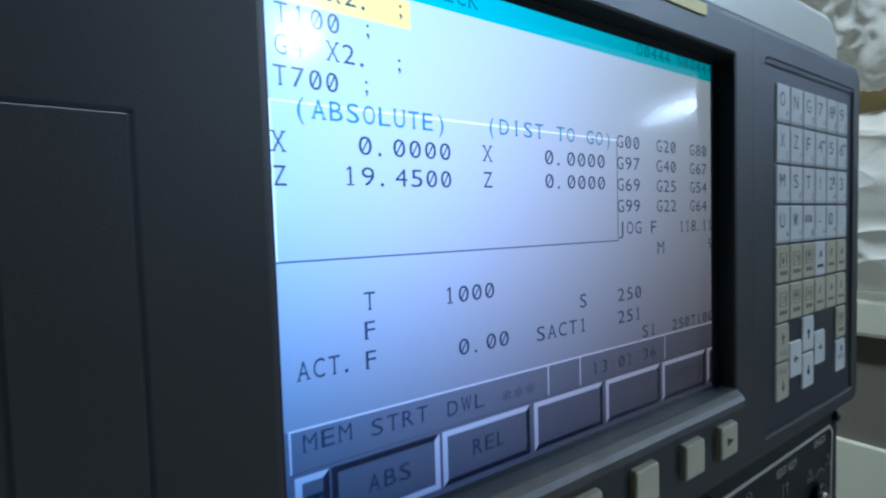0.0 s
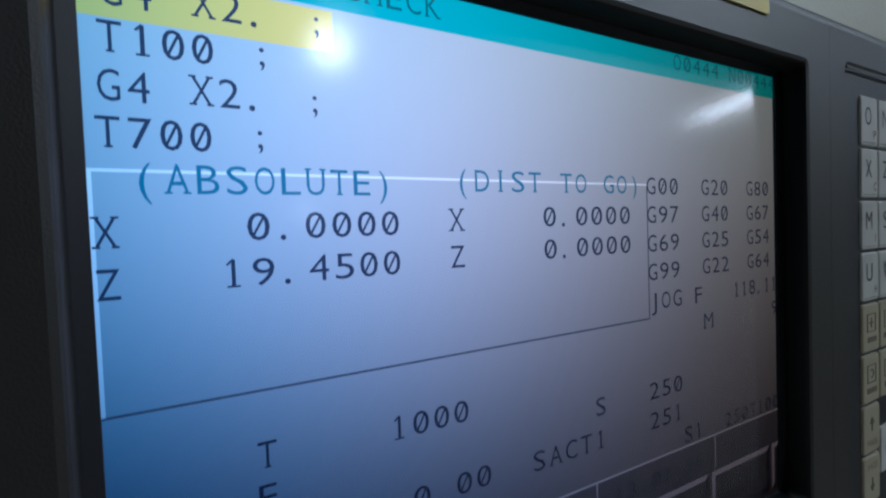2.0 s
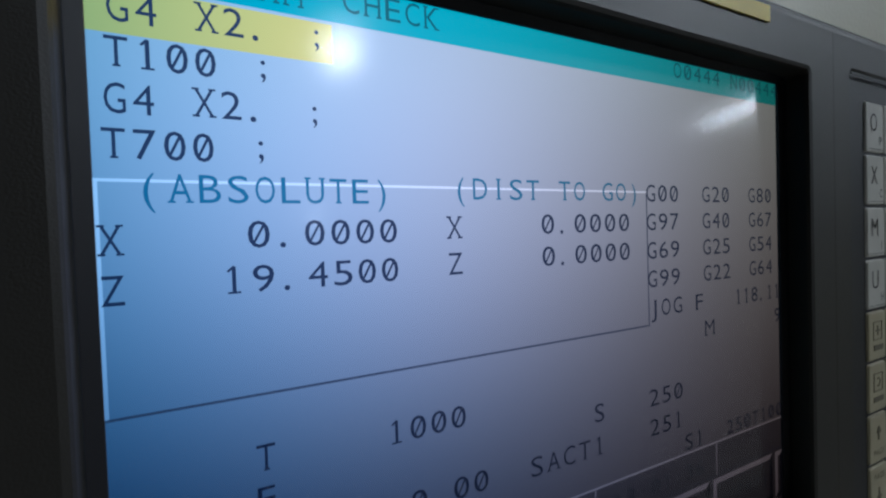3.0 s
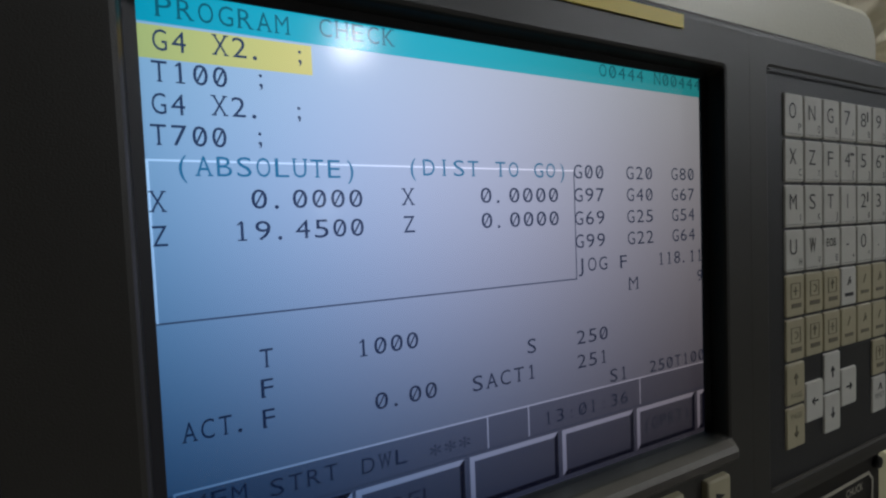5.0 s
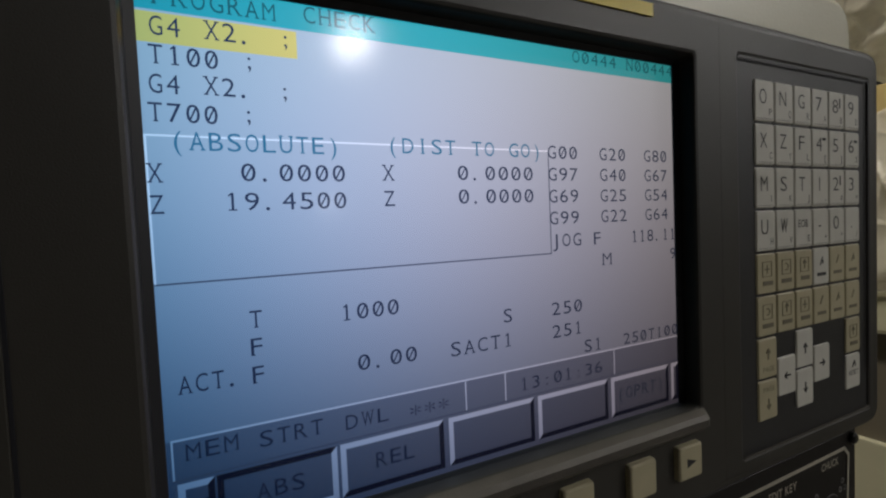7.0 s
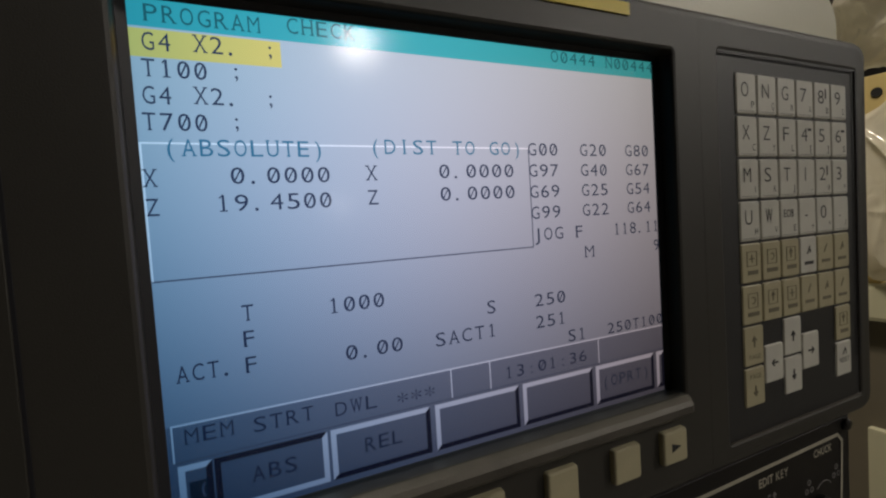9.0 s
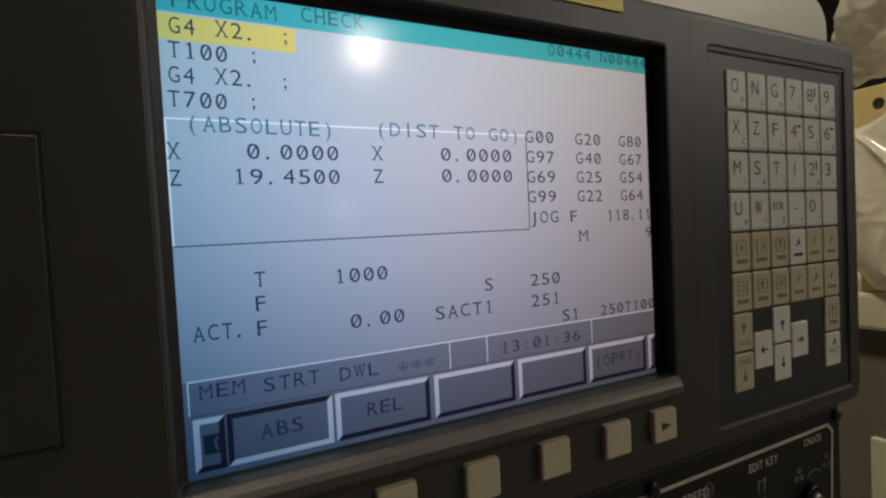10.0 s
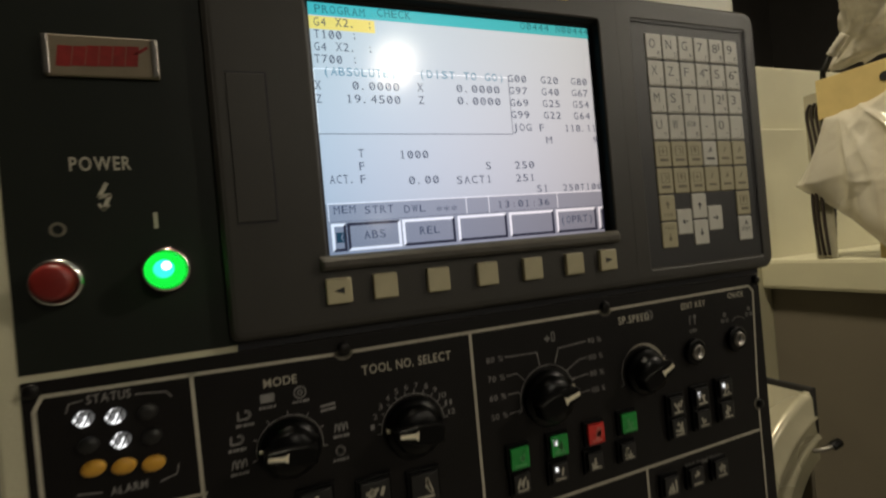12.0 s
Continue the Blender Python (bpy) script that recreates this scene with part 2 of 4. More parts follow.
def structure(name, bm, material, label):
    return tagged(part(name, bm, material), label, name.split("_")[0], kind="structure")


def add_box(bm, x0, x1, y0, y1, z0, z1, r=0.0, seg=2):
    vs = [bm.verts.new((x, y, z)) for x in (x0, x1) for y in (y0, y1) for z in (z0, z1)]
    fs = [bm.faces.new([vs[i] for i in f]) for f in ((0, 1, 3, 2), (4, 6, 7, 5), (0, 4, 5, 1), (2, 3, 7, 6), (0, 2, 6, 4), (1, 5, 7, 3))]
    if r:
        es = list({e for f in fs for e in f.edges})
        bmesh.ops.bevel(bm, geom=es, offset=r, segments=seg, affect="EDGES", profile=0.6)
    return bm


def box(x0, x1, y0, y1, z0, z1, r=0.0, seg=2):
    return add_box(bmesh.new(), x0, x1, y0, y1, z0, z1, r, seg)


def round_rect(x0, x1, z0, z1, radii, n=6):
    """Corner points, anticlockwise seen from the front, n to a corner: lower left, lower right, upper right, upper left."""
    out = []
    cs = ((x0, z0, 1, 1, 180), (x1, z0, -1, 1, 270), (x1, z1, -1, -1, 0), (x0, z1, 1, -1, 90))
    for (x, z, sx, sz, a), r in zip(cs, radii):
        for k in range(n):
            t = radians(a + 90 * k / (n - 1))
            out.append((x + sx * r + r * math.cos(t), z + sz * r + r * math.sin(t)))
    return out


def add_loops(bm, loops, cap_first=False, cap_last=False):
    """Skins rings of points (x, y, z) of equal count, one after the other."""
    rings = [[bm.verts.new(p) for p in lp] for lp in loops]
    n = len(rings[0])
    for a, b in zip(rings, rings[1:]):
        for i in range(n):
            j = (i + 1) % n
            bm.faces.new((a[i], a[j], b[j], b[i]))
    if cap_first:
        bm.faces.new(rings[0][::-1])
    if cap_last:
        bm.faces.new(rings[-1])
    return bm


def ring(pts, y):
    return [(x, y, z) for x, z in pts]


def add_framed(bm, outer, hole, y_front, y_back, y_hole, ro, rh, edge=0.003):
    """A moulded plate with rounded front edges round a hole that is cut back to y_hole."""
    x0, x1, z0, z1 = outer
    def o(d):
        return round_rect(x0 + d, x1 - d, z0 + d, z1 - d, [max(0.0006, r - d) for r in ro])
    h0, h1, h2, h3 = hole
    def h(d):
        return round_rect(h0 - d, h1 + d, h2 - d, h3 + d, [rh + d] * 4)
    loops = [ring(o(0), y_back), ring(o(0), y_front + edge)]
    for k in (1, 2, 3):
        t = radians(30 * k)
        loops.append(ring(o(edge * (1 - math.cos(t))), y_front + edge * (1 - math.sin(t))))
    loops += [ring(h(0.0012), y_front), ring(h(0.0003), y_front + 0.0004), ring(h(0), y_front + 0.0014), ring(h(0), y_hole)]
    return add_loops(bm, loops)


def lathe(profile, at, seg=36, axis="y"):
    """Turns (radius, depth) round the axis that points to the viewer (-y)."""
    bm = bmesh.new()
    loops = []
    for r, d in profile:
        c = []
        for k in range(seg):
            a = 2 * math.pi * k / seg
            if axis == "y":
                c.append((at[0] + r * math.cos(a), at[1] - d, at[2] + r * math.sin(a)))
            elif axis == "z":
                c.append((at[0] + r * math.cos(a), at[1] + r * math.sin(a), at[2] + d))
            else:
                c.append((at[0] + d, at[1] + r * math.cos(a), at[2] + r * math.sin(a)))
        loops.append(c)
    add_loops(bm, loops, True, True)
    bmesh.ops.recalc_face_normals(bm, faces=bm.faces)
    return bm


def add_strip(bm, pts, width, y, thick=0.00025):
    """A printed line of that width through (x, z) points."""
    for (xa, za), (xb, zb) in zip(pts, pts[1:]):
        d = Vector((xb - xa, 0, zb - za))
        if d.length < 1e-7:
            continue
        n = Vector((-d.z, 0, d.x)).normalized() * width / 2
        e = d.normalized() * width * 0.2
        a, b = Vector((xa, y, za)) - e, Vector((xb, y, zb)) + e
        lo = [a - n, b - n, b + n, a + n]
        f = [bm.verts.new(p) for p in lo]
        g = [bm.verts.new(p + Vector((0, thick, 0))) for p in lo]
        bm.faces.new(f)
        for i in range(4):
            j = (i + 1) % 4
            bm.faces.new((f[j], f[i], g[i], g[j]))
    return bm


def arc(cx, cz, r, a0, a1, n=24):
    return [(cx + r * math.cos(radians(a0 + (a1 - a0) * k / n)), cz + r * math.sin(radians(a0 + (a1 - a0) * k / n))) for k in range(n + 1)]


GLYPHS = {}


def glyph(ch, bold=0.0):
    """The outline of a character of the built-in font as verts, faces and box."""
    key = (ch, bold)
    if key not in GLYPHS:
        cu = bpy.data.curves.new("glyph", "FONT")
        cu.body = ch
        cu.resolution_u = 3
        cu.offset = bold
        ob = bpy.data.objects.new("glyph", cu)
        me = bpy.data.meshes.new_from_object(ob)
        vs = [(v.co.x, v.co.y) for v in me.vertices]
        fs = [tuple(p.vertices) for p in me.polygons]
        bpy.data.meshes.remove(me)
        bpy.data.objects.remove(ob)
        bpy.data.curves.remove(cu)
        xs = [v[0] for v in vs] or [0, 0.3]
        GLYPHS[key] = (vs, fs, min(xs), max(xs))
    return GLYPHS[key]


CAP = 0.70
SLABS = {
    "1": ((0.35, 0), (0.65, 0)), "T": ((0.5, 0),), "X": ((0, 0), (1, 0), (0, 1), (1, 1)), "P": ((0, 0),), "R": ((0, 0), (1, 0)),
    "A": ((0, 0), (1, 0)), "H": ((0, 0), (1, 0), (0, 1), (1, 1)), "K": ((0, 0), (1, 0), (0, 1), (1, 1)), "M": ((0, 0), (1, 0)),
    "N": ((0, 0), (0, 1), (1, 1)), "U": ((0, 1), (1, 1)), "I": ((0.5, 0), (0.5, 1)), "F": ((0.1, 0),), "W": ((0, 1), (1, 1)),
}


def add_char(bm, ch, x0, x1, z, h, y, bold=0.0, slash=True, lean=0.0):
    """One character between x0 and x1 on the base line z, of cap height h."""
    if ch == " ":
        return
    if ch in "MW":
        bold = -0.008 if ch == "M" else 0.004
    vs, fs, a, b = glyph(ch, bold)
    k = h / CAP
    w = max(b - a, 1e-3)
    room = (x1 - x0)
    sx = k if w * k < room * 0.35 else room / w
    sx = min(sx, k if ch in "1I.;:,-()" else 1.4 * k)
    cx = (x0 + x1) / 2
    made = [bm.verts.new((cx + (vx - (a + b) / 2) * sx + lean * vy * k, y, z + vy * k)) for vx, vy in vs]
    for f in fs:
        bm.faces.new([made[i] for i in f])
    if slash:
        # the screen's letters have slab feet and heads
        for fx, fz in SLABS.get(ch, ()):
            px = x0 + room * (0.1 + 0.8 * fx)
            add_strip(bm, [(px - room * 0.15, z + h * (0.04 + 0.92 * fz)), (px + room * 0.15, z + h * (0.04 + 0.92 * fz))], h * 0.07, y - 0.00001, 0.00001)
        if ch == "1":
            add_strip(bm, [(cx - room * 0.26, z + h * 0.80), (cx, z + h * 0.97)], h * 0.08, y - 0.00001, 0.00001)
    if ch == "0" and slash:
        add_strip(bm, [(cx - room * 0.28, z + h * 0.12), (cx + room * 0.28, z + h * 0.88)], h * 0.09, y - 0.00001, 0.00001)


def add_words(bm, text, x0, x1, z, h, y, bold=0.0, lean=0.0):
    """A line of proportional print fitted between x0 and x1."""
    adv = []
    for ch in text:
        if ch == " ":
            adv.append((0.35, 0, 0.3))
        else:
            _, _, a, b = glyph(ch, bold)
            adv.append((b - a + 0.12, a, b))
    total = sum(a[0] for a in adv) - 0.12
    s = (x1 - x0) / total
    x = x0
    for ch, (w, a, b) in zip(text, adv):
        if ch != " ":
            vs, fs, _, _ = glyph(ch, bold)
            made = [bm.verts.new((x + (vx - a) * s + lean * vy * h / CAP, y, z + vy * h / CAP)) for vx, vy in vs]
            for f in fs:
                bm.faces.new([made[i] for i in f])
        x += w * s
    return bm


# ---- the room ----
structure("floor", box(-7, 8, -9, 5, -0.2, 0), M_FLOOR, "grey worn concrete workshop floor")
structure("wall_north", box(-7, 8, 5, 5.2, 0, 6.2), M_WALL, "dark workshop wall behind the machine")
structure("wall_south", box(-7, 8, -9.2, -9, 0, 6.2), M_WALL, "dark workshop wall")
structure("wall_east", box(8, 8.2, -9, 5, 0, 6.2), M_WALL, "dark workshop wall")
structure("wall_west", box(-7.2, -7, -9, 5, 0, 6.2), M_WALL, "dark workshop wall")
structure("ceiling", box(-7, 8, -9, 5, 6.2, 6.4), M_CEIL, "dark unlit workshop ceiling")


def hanging_lamp(at, aim, radius, glass):
    """A bell-shaped shop lamp on a rod, tilted towards what it lights."""
    lamp = thing("shop_lamp", at, "bell-shaped aluminium workshop lamp hanging from the ceiling, out of view", "lamp", "workshop lamps")
    way = (Vector(aim) - Vector(at)).normalized()
    m = Matrix.Translation(at) @ way.to_track_quat("-Y", "Z").to_matrix().to_4x4()
    prof = [(radius * 0.25, -radius * 1.1), (radius * 0.5, -radius * 0.9), (radius * 0.8, -radius * 0.45), (radius * 1.12, 0.0), (radius * 1.08, 0.0), (radius * 0.75, -radius * 0.42)]
    part("shade", lathe(prof, (0, 0, 0)), M_SHADE, lamp, at=m, smooth=True)
    part("lamp_glass", lathe([(radius, -0.03), (radius, -0.005), (radius * 0.9, 0.0)], (0, 0, 0)), glass, lamp, at=m)
    top = Vector(at) - way * radius * 1.0
    part("rod", lathe([(0.012, top.z), (0.012, 6.2)], (top.x, top.y, 0), 10, "z"), M_STEEL, lamp)
    return lamp


hanging_lamp((1.22, -3.75, 2.93), (0.05, 0, 1.4), 0.145, L_LAMPA)


def tube_lamp(at, along, length, glass):
    """A strip lamp on two rods, its open side turned to the control cabinet."""
    lamp = thing("tube_lamp", at, "short strip lamp hanging from the workshop ceiling", "lamp", "workshop lamps")
    x = Vector(along).normalized()
    face = (Vector((0.15, 0, 1.4)) - Vector(at))
    face = (face - x * face.dot(x)).normalized()
    z = x.cross(-face)
    m = Matrix.Translation(at) @ Matrix((x, -face, z)).transposed().to_4x4()
    part("housing", box(-length / 2 - 0.02, length / 2 + 0.02, 0.0005, 0.07, -0.05, 0.05, 0.008), M_SHADE, lamp, at=m)
    part("lamp_glass", box(-length / 2, length / 2, -0.03, 0.0, -0.035, 0.035, 0.012), glass, lamp, at=m)
    for s in (-0.4, 0.4):
        p = Vector(at) + x * length * s - face * 0.04
        part("rod", lathe([(0.006, p.z), (0.006, 6.2)], (p.x, p.y, 0), 10, "z"), M_STEEL, lamp)
    return lamp


tube_lamp((3.9, -2.1, 2.30), (0.47, 0.88, 0.32), 0.50, L_LAMPB)
hanging_lamp((1.9, -7.6, 1.80), (0.05, 0, 1.4), 0.10, L_LAMPC)
hanging_lamp((4.3, -2.7, 3.9), (0.1, 0, 1.3), 0.25, L_LAMPE)
# added fill with no known source: brightens the machine's side and the bags
hanging_lamp((-0.2, 0.05, 4.4), (1.3, 0.3, 1.2), 0.22, L_FILLD)

# ---- control housing ----
housing = thing("control_cabinet", (0.08, 0.12, 0.9), "cream powder-coated operator cabinet of a lathe", "cabinet")
YF = 0.0072


def housing_body():
    bm = bmesh.new()
    x0, x1, z0, z1 = -0.138, 0.3035, 0.93, 1.470
    radii = (0.006, 0.006, 0.016, 0.016)
    def o(d):
        return round_rect(x0 + d, x1 - d, z0 + d, z1 - d, [max(0.001, r - d) for r in radii])
    def h(d):
        return round_rect(-0.028 + d, 0.297 - d, 1.275 + d, 1.431 - d, [0.004] * 4)
    loops = [ring(o(0), 0.26), ring(o(0), YF + 0.003), ring(o(0.0009), YF + 0.0008), ring(o(0.003), YF), ring(h(0), YF), ring(h(0), 0.06)]
    add_loops(bm, loops, True, True)
    bmesh.ops.recalc_face_normals(bm, faces=bm.faces)
    return bm


part("body", housing_body(), M_CREAM, housing)
part("post", box(0.02, 0.14, 0.06, 0.2, 0.0, 0.9295, 0.008), M_CREAM, housing)

# ---- power panel ----
power = thing("power_panel", (-0.087, YF, 1.262), "greenish-black power switch panel with a nameplate and two push buttons", "switch panel")
YP = YF - 0.0006
part("plate", box(-0.1275, -0.0300, YP, YF - 0.0001, 1.2592, 1.4560, 0.0002, 1), M_GREENBLACK, power)


def nameplate():
    frame_ = part("nameplate", box(-0.1090, -0.0672, YP - 0.0022, YP - 0.0001, 1.3815, 1.3990, 0.0009, 3), M_NAMEPLATE, power, "aluminium nameplate with a red emblem")
    for xa, xb in ((-0.1090, -0.1066), (-0.0696, -0.0672)):
        part("end_cap", box(xa, xb, YP - 0.0032, YP - 0.0022, 1.3820, 1.3985, 0.0004), M_STEEL, frame_)
    # a run of slanting red shapes in place of the maker's letters
    x = -0.1048
    for w, top, low in ((0.0052, 1.3941, 1.3854), (0.0046, 1.3941, 1.3858), (0.0044, 1.3946, 1.3858), (0.0046, 1.3948, 1.3860), (0.0046, 1.3950, 1.3862), (0.0046, 1.3952, 1.3864)):
        bm = bmesh.new()
        vs = [bm.verts.new(p) for p in ((x, YP - 0.0025, low), (x + w, YP - 0.0025, low), (x + w + 0.0012, YP - 0.0025, top), (x + 0.0012, YP - 0.0025, top))]
        bm.faces.new(vs)
        part("emblem_bar", bm, M_LOGO, frame_)
        x += w + 0.0003
    bm = bmesh.new()
    add_strip(bm, [(-0.0762, 1.3915), (-0.0712, 1.3950)], 0.0012, YP - 0.0025, 0.0001)
    part("emblem_tail", bm, M_LOGO, frame_, "red slanting stroke")


nameplate()


def printed(name, parent, build, material=None, label=""):
    bm = bmesh.new()
    build(bm)
    return part(name, bm, material or M_LINE, parent, label)


YT = YP - 0.0002
printed("lettering", power, lambda bm: add_words(bm, "POWER", -0.1040, -0.0816, 1.3420, 0.0058, YT, 0.02))
printed("flash_mark", power, lambda bm: [add_strip(bm, [(-0.0915, 1.3362), (-0.0945, 1.3305), (-0.0905, 1.3312), (-0.0932, 1.3252)], 0.0016, YT), add_strip(bm, [(-0.0947, 1.3275), (-0.0933, 1.3248), (-0.0912, 1.3268)], 0.0011, YT)])
printed("off_mark", power, lambda bm: add_strip(bm, arc(-0.1100, 1.3176, 0.0024, 0, 360), 0.0012, YT))
printed("on_mark", power, lambda bm: add_strip(bm, [(-0.0742, 1.3160), (-0.0742, 1.3224)], 0.0017, YT))


def push_button(x, z, cap, name, label, glow=False):
    y = YP
    body = part(name, lathe([(0.0098, 0.0001), (0.0098, 0.003), (0.0092, 0.0044), (0.0080, 0.0048), (0.0076, 0.0030)], (x, y, z)), M_CHROME, power, label, smooth=True)
    if glow:
        prof = [(0.0074, 0.0028), (0.0074, 0.0105), (0.0068, 0.0128), (0.0050, 0.0140), (0.0026, 0.0145), (0.0006, 0.0146)]
        part("lens", lathe(prof, (x, y, z)), cap, body, "lit green lens", smooth=True)
        part("bulb", lathe([(0.0040, 0.0140), (0.0036, 0.0147), (0.0024, 0.0150), (0.0004, 0.0151)], (x + 0.0006, y, z + 0.0004)), L_BULB, body, "bright bulb behind the lens", smooth=True)
        # white glowing dot, set up and right of the bulb's middle
        part("white_dot", lathe([(0.0019, 0.0149), (0.0016, 0.0153), (0.0004, 0.0154)], (x + 0.0018, y, z + 0.0016), 16), L_DOT, body, "small white glowing dot on the green lens", smooth=True)
    else:
        prof = [(0.0074, 0.0028), (0.0074, 0.0080), (0.0068, 0.0093), (0.0054, 0.0097), (0.0004, 0.0099)]
        part("cap", lathe(prof, (x, y, z)), cap, body, "dull red cap", smooth=True)


push_button(-0.1112, 1.2958, M_RED, "off_button", "red power-off push button in a chrome ring")
push_button(-0.0712, 1.2970, L_BUTTON, "on_button", "lit green power-on push button in a chrome ring", True)

# ---- display and keyboard unit ----
unit = thing("display_unit", (0.13, 0.007, 1.262), "dark grey machine-control display unit with colour screen and keypad", "control unit")
X0, X1, Z0, Z1 = -0.0462, 0.3095, 1.2630, 1.4420
SX0, SX1, SZ0, SZ1 = 0.0, 0.171, 1.2967, 1.4250
SPLIT = 0.187
YL = 0.0085


def bezel():
    bm = bmesh.new()
    add_framed(bm, (X0, SPLIT, Z0, Z1), (SX0 - 0.0022, SX1 + 0.0018, SZ0 - 0.0003, SZ1 + 0.0020), 0.0, YF - 0.0001, 0.0085, (0.004, 0.0006, 0.0006, 0.004), 0.0012, 0.0001)
    add_framed(bm, (SPLIT, X1, Z0, Z1), (0.1985, 0.3010, 1.2700, 1.4300), 0.0, YF - 0.0001, 0.0068, (0.0006, 0.007, 0.007, 0.0006), 0.0015, 0.0001)
    return bm


def bezel_rim():
    """The rounded-off outer border of the moulding."""
    bm = bmesh.new()
    def o(d):
        return round_rect(X0 + d, X1 - d, Z0 + d, Z1 - d, [0.004 - d * 0.4, 0.008 - d * 0.4, 0.008 - d * 0.4, 0.004 - d * 0.4])
    loops = [ring(o(-0.0022), YF - 0.0001), ring(o(-0.0022), 0.0032), ring(o(-0.0016), 0.0014), ring(o(-0.0004), 0.0004), ring(o(0.0010), -0.0001), ring(o(0.0022), -0.0001)]
    return add_loops(bm, loops)


part("bezel", bezel(), M_BEZEL, unit)
part("rim", bezel_rim(), M_BEZEL, unit, smooth=True)
part("keypad", box(0.1984, 0.3011, 0.0010, 0.0068, 1.2699, 1.4301, 0.0002, 1), M_PAD, unit, "dark keypad membrane")
printed("keypad_groove", unit, lambda bm: add_strip(bm, [(0.1985, 1.4295), (0.2995, 1.4295), (0.3006, 1.4280), (0.3006, 1.2900)], 0.0009, -0.00025, 0.0002), M_GASKET)
printed("keypad_edge", unit, lambda bm: add_strip(bm, [(0.1990, 1.2705), (0.3000, 1.2705)], 0.0006, -0.00025, 0.0002), M_LIP)


def gasket():
    bm = bmesh.new()
    a = round_rect(SX0 - 0.0021, SX1 + 0.0017, SZ0 - 0.0002, SZ1 + 0.0019, [0.001] * 4)
    b = round_rect(SX0, SX1, SZ0, SZ1, [0.0004] * 4)
    return add_loops(bm, [ring(a, 0.0062), ring(a, 0.0068), ring(b, 0.0078), ring(b, 0.0090)])


part("gasket", gasket(), M_GASKET, unit, "black gasket round the screen")


def lip():
    bm = bmesh.new()
    prof = ((0.0, 1.2968), (-0.0026, 1.2955), (-0.0038, 1.2940), (-0.0038, 1.2915), (-0.0026, 1.2900), (0.0, 1.2896))
    loops = []
    for x, s in ((-0.0062, 0.25), (-0.0052, 0.8), (-0.0042, 1.0), (0.1712, 1.0), (0.1728, 0.8), (0.1740, 0.25)):
        loops.append([(x, y * s - 0.0002, z) for y, z in prof])
    add_loops(bm, loops, True, True)
    bmesh.ops.recalc_face_normals(bm, faces=bm.faces)
    return bm


part("lip", lip(), M_LIP, unit, "worn ledge under the screen")
part("sticker", box(0.098, 0.1509, -0.0006, -0.0002, 1.4365, 1.4408, 0.0), M_YELLOW, unit, "yellow sticker strip")


# shadow under the unit, put in as a black strip over the cream gap
part("under_shadow", box(X0 + 0.0004, 0.3025, YF - 0.0009, YF - 0.0001, 1.2564, 1.2606, 0.0002, 1), M_GASKET, unit, "black strip standing in for the shadow below the unit")


def card_door():
    d = part("card_door", box(-0.0405, -0.0238, -0.0006, -0.0001, 1.3155, 1.3840, 0.0002, 1), M_BEZEL, unit, "closed memory card cover")
    printed("seam", d, lambda bm: add_strip(bm, [(-0.0409, 1.3846), (-0.0233, 1.3846), (-0.0233, 1.3149), (-0.0409, 1.3149)], 0.0007, -0.0003, 0.0002), M_GASKET)


card_door()

# ---- the screen's picture ----
screen = part("screen", box(SX0 - 0.0004, SX1 + 0.0004, YL, YL + 0.003, SZ0 - 0.0004, SZ1 + 0.0004), L_BG, unit, "lit colour screen showing a program check page")
YA, YB, YC, YD = YL - 0.0001, YL - 0.0002, YL - 0.0003, YL - 0.0004


def flat(bm, x0, x1, z0, z1, y):
    bm.faces.new([bm.verts.new(p) for p in ((x0, y, z0), (x1, y, z0), (x1, y, z1), (x0, y, z1))])
    return bm




def shown(text, x0, x1, z, material=None, h=0.0043):
    """A line of fixed-pitch text on the screen from x0 to x1 on the base line z."""
    bm = bmesh.new()
    n = len(text)
    cell = (x1 - x0) / (n - 0.25)
    for i, ch in enumerate(text):
        a = x0 + i * cell
        w = cell * (0.4 if ch == "." else 0.75)
        add_char(bm, ch, a, a + w, z, h, YC, 0.012 if ch == "." else -0.003)
    return part("screen_text", bm, material or L_TEXT, screen)


part("title_bar", flat(bmesh.new(), SX0, SX1, 1.4185, SZ1, YA), L_TITLE, screen, "teal title bar")
part("cursor_line", flat(bmesh.new(), SX0, 0.0338, 1.4114, 1.4180, YA), L_YELLOW, screen, "yellow highlighted line")
shown("PROGRAM", 0.0034, 0.0290, 1.4197, L_TITLETEXT, 0.0042)
shown("CHECK", 0.0358, 0.0541, 1.4205, L_TITLETEXT, 0.0042)
shown("O0444 N00444", 0.1226, 0.1712, 1.4208, L_TITLETEXT, 0.0040)
for k, dx in ((0, 0.0), (2, -0.0008)):
    z = 1.4130 - 0.0063 * k
    shown("G4", 0.0025 + dx, 0.0084 + dx, z)
    shown("X2.", 0.0134 + dx, 0.0236 + dx, z + 0.0004)
    shown(";", 0.0297 + dx, 0.0325 + dx, z + 0.0008)
for k, (word, dx) in enumerate((("T100", 0.0), ("T700", -0.0008))):
    z = 1.4068 - 0.0126 * k
    shown(word, 0.0020 + dx, 0.0158 + dx, z)
    shown(";", 0.0211 + dx, 0.0239 + dx, z + 0.0008)
shown("(ABSOLUTE)", 0.0050, 0.0430, 1.3881, L_TEAL)
shown("(DIST TO GO)", 0.0562, 0.1082, 1.3890, L_TEAL)
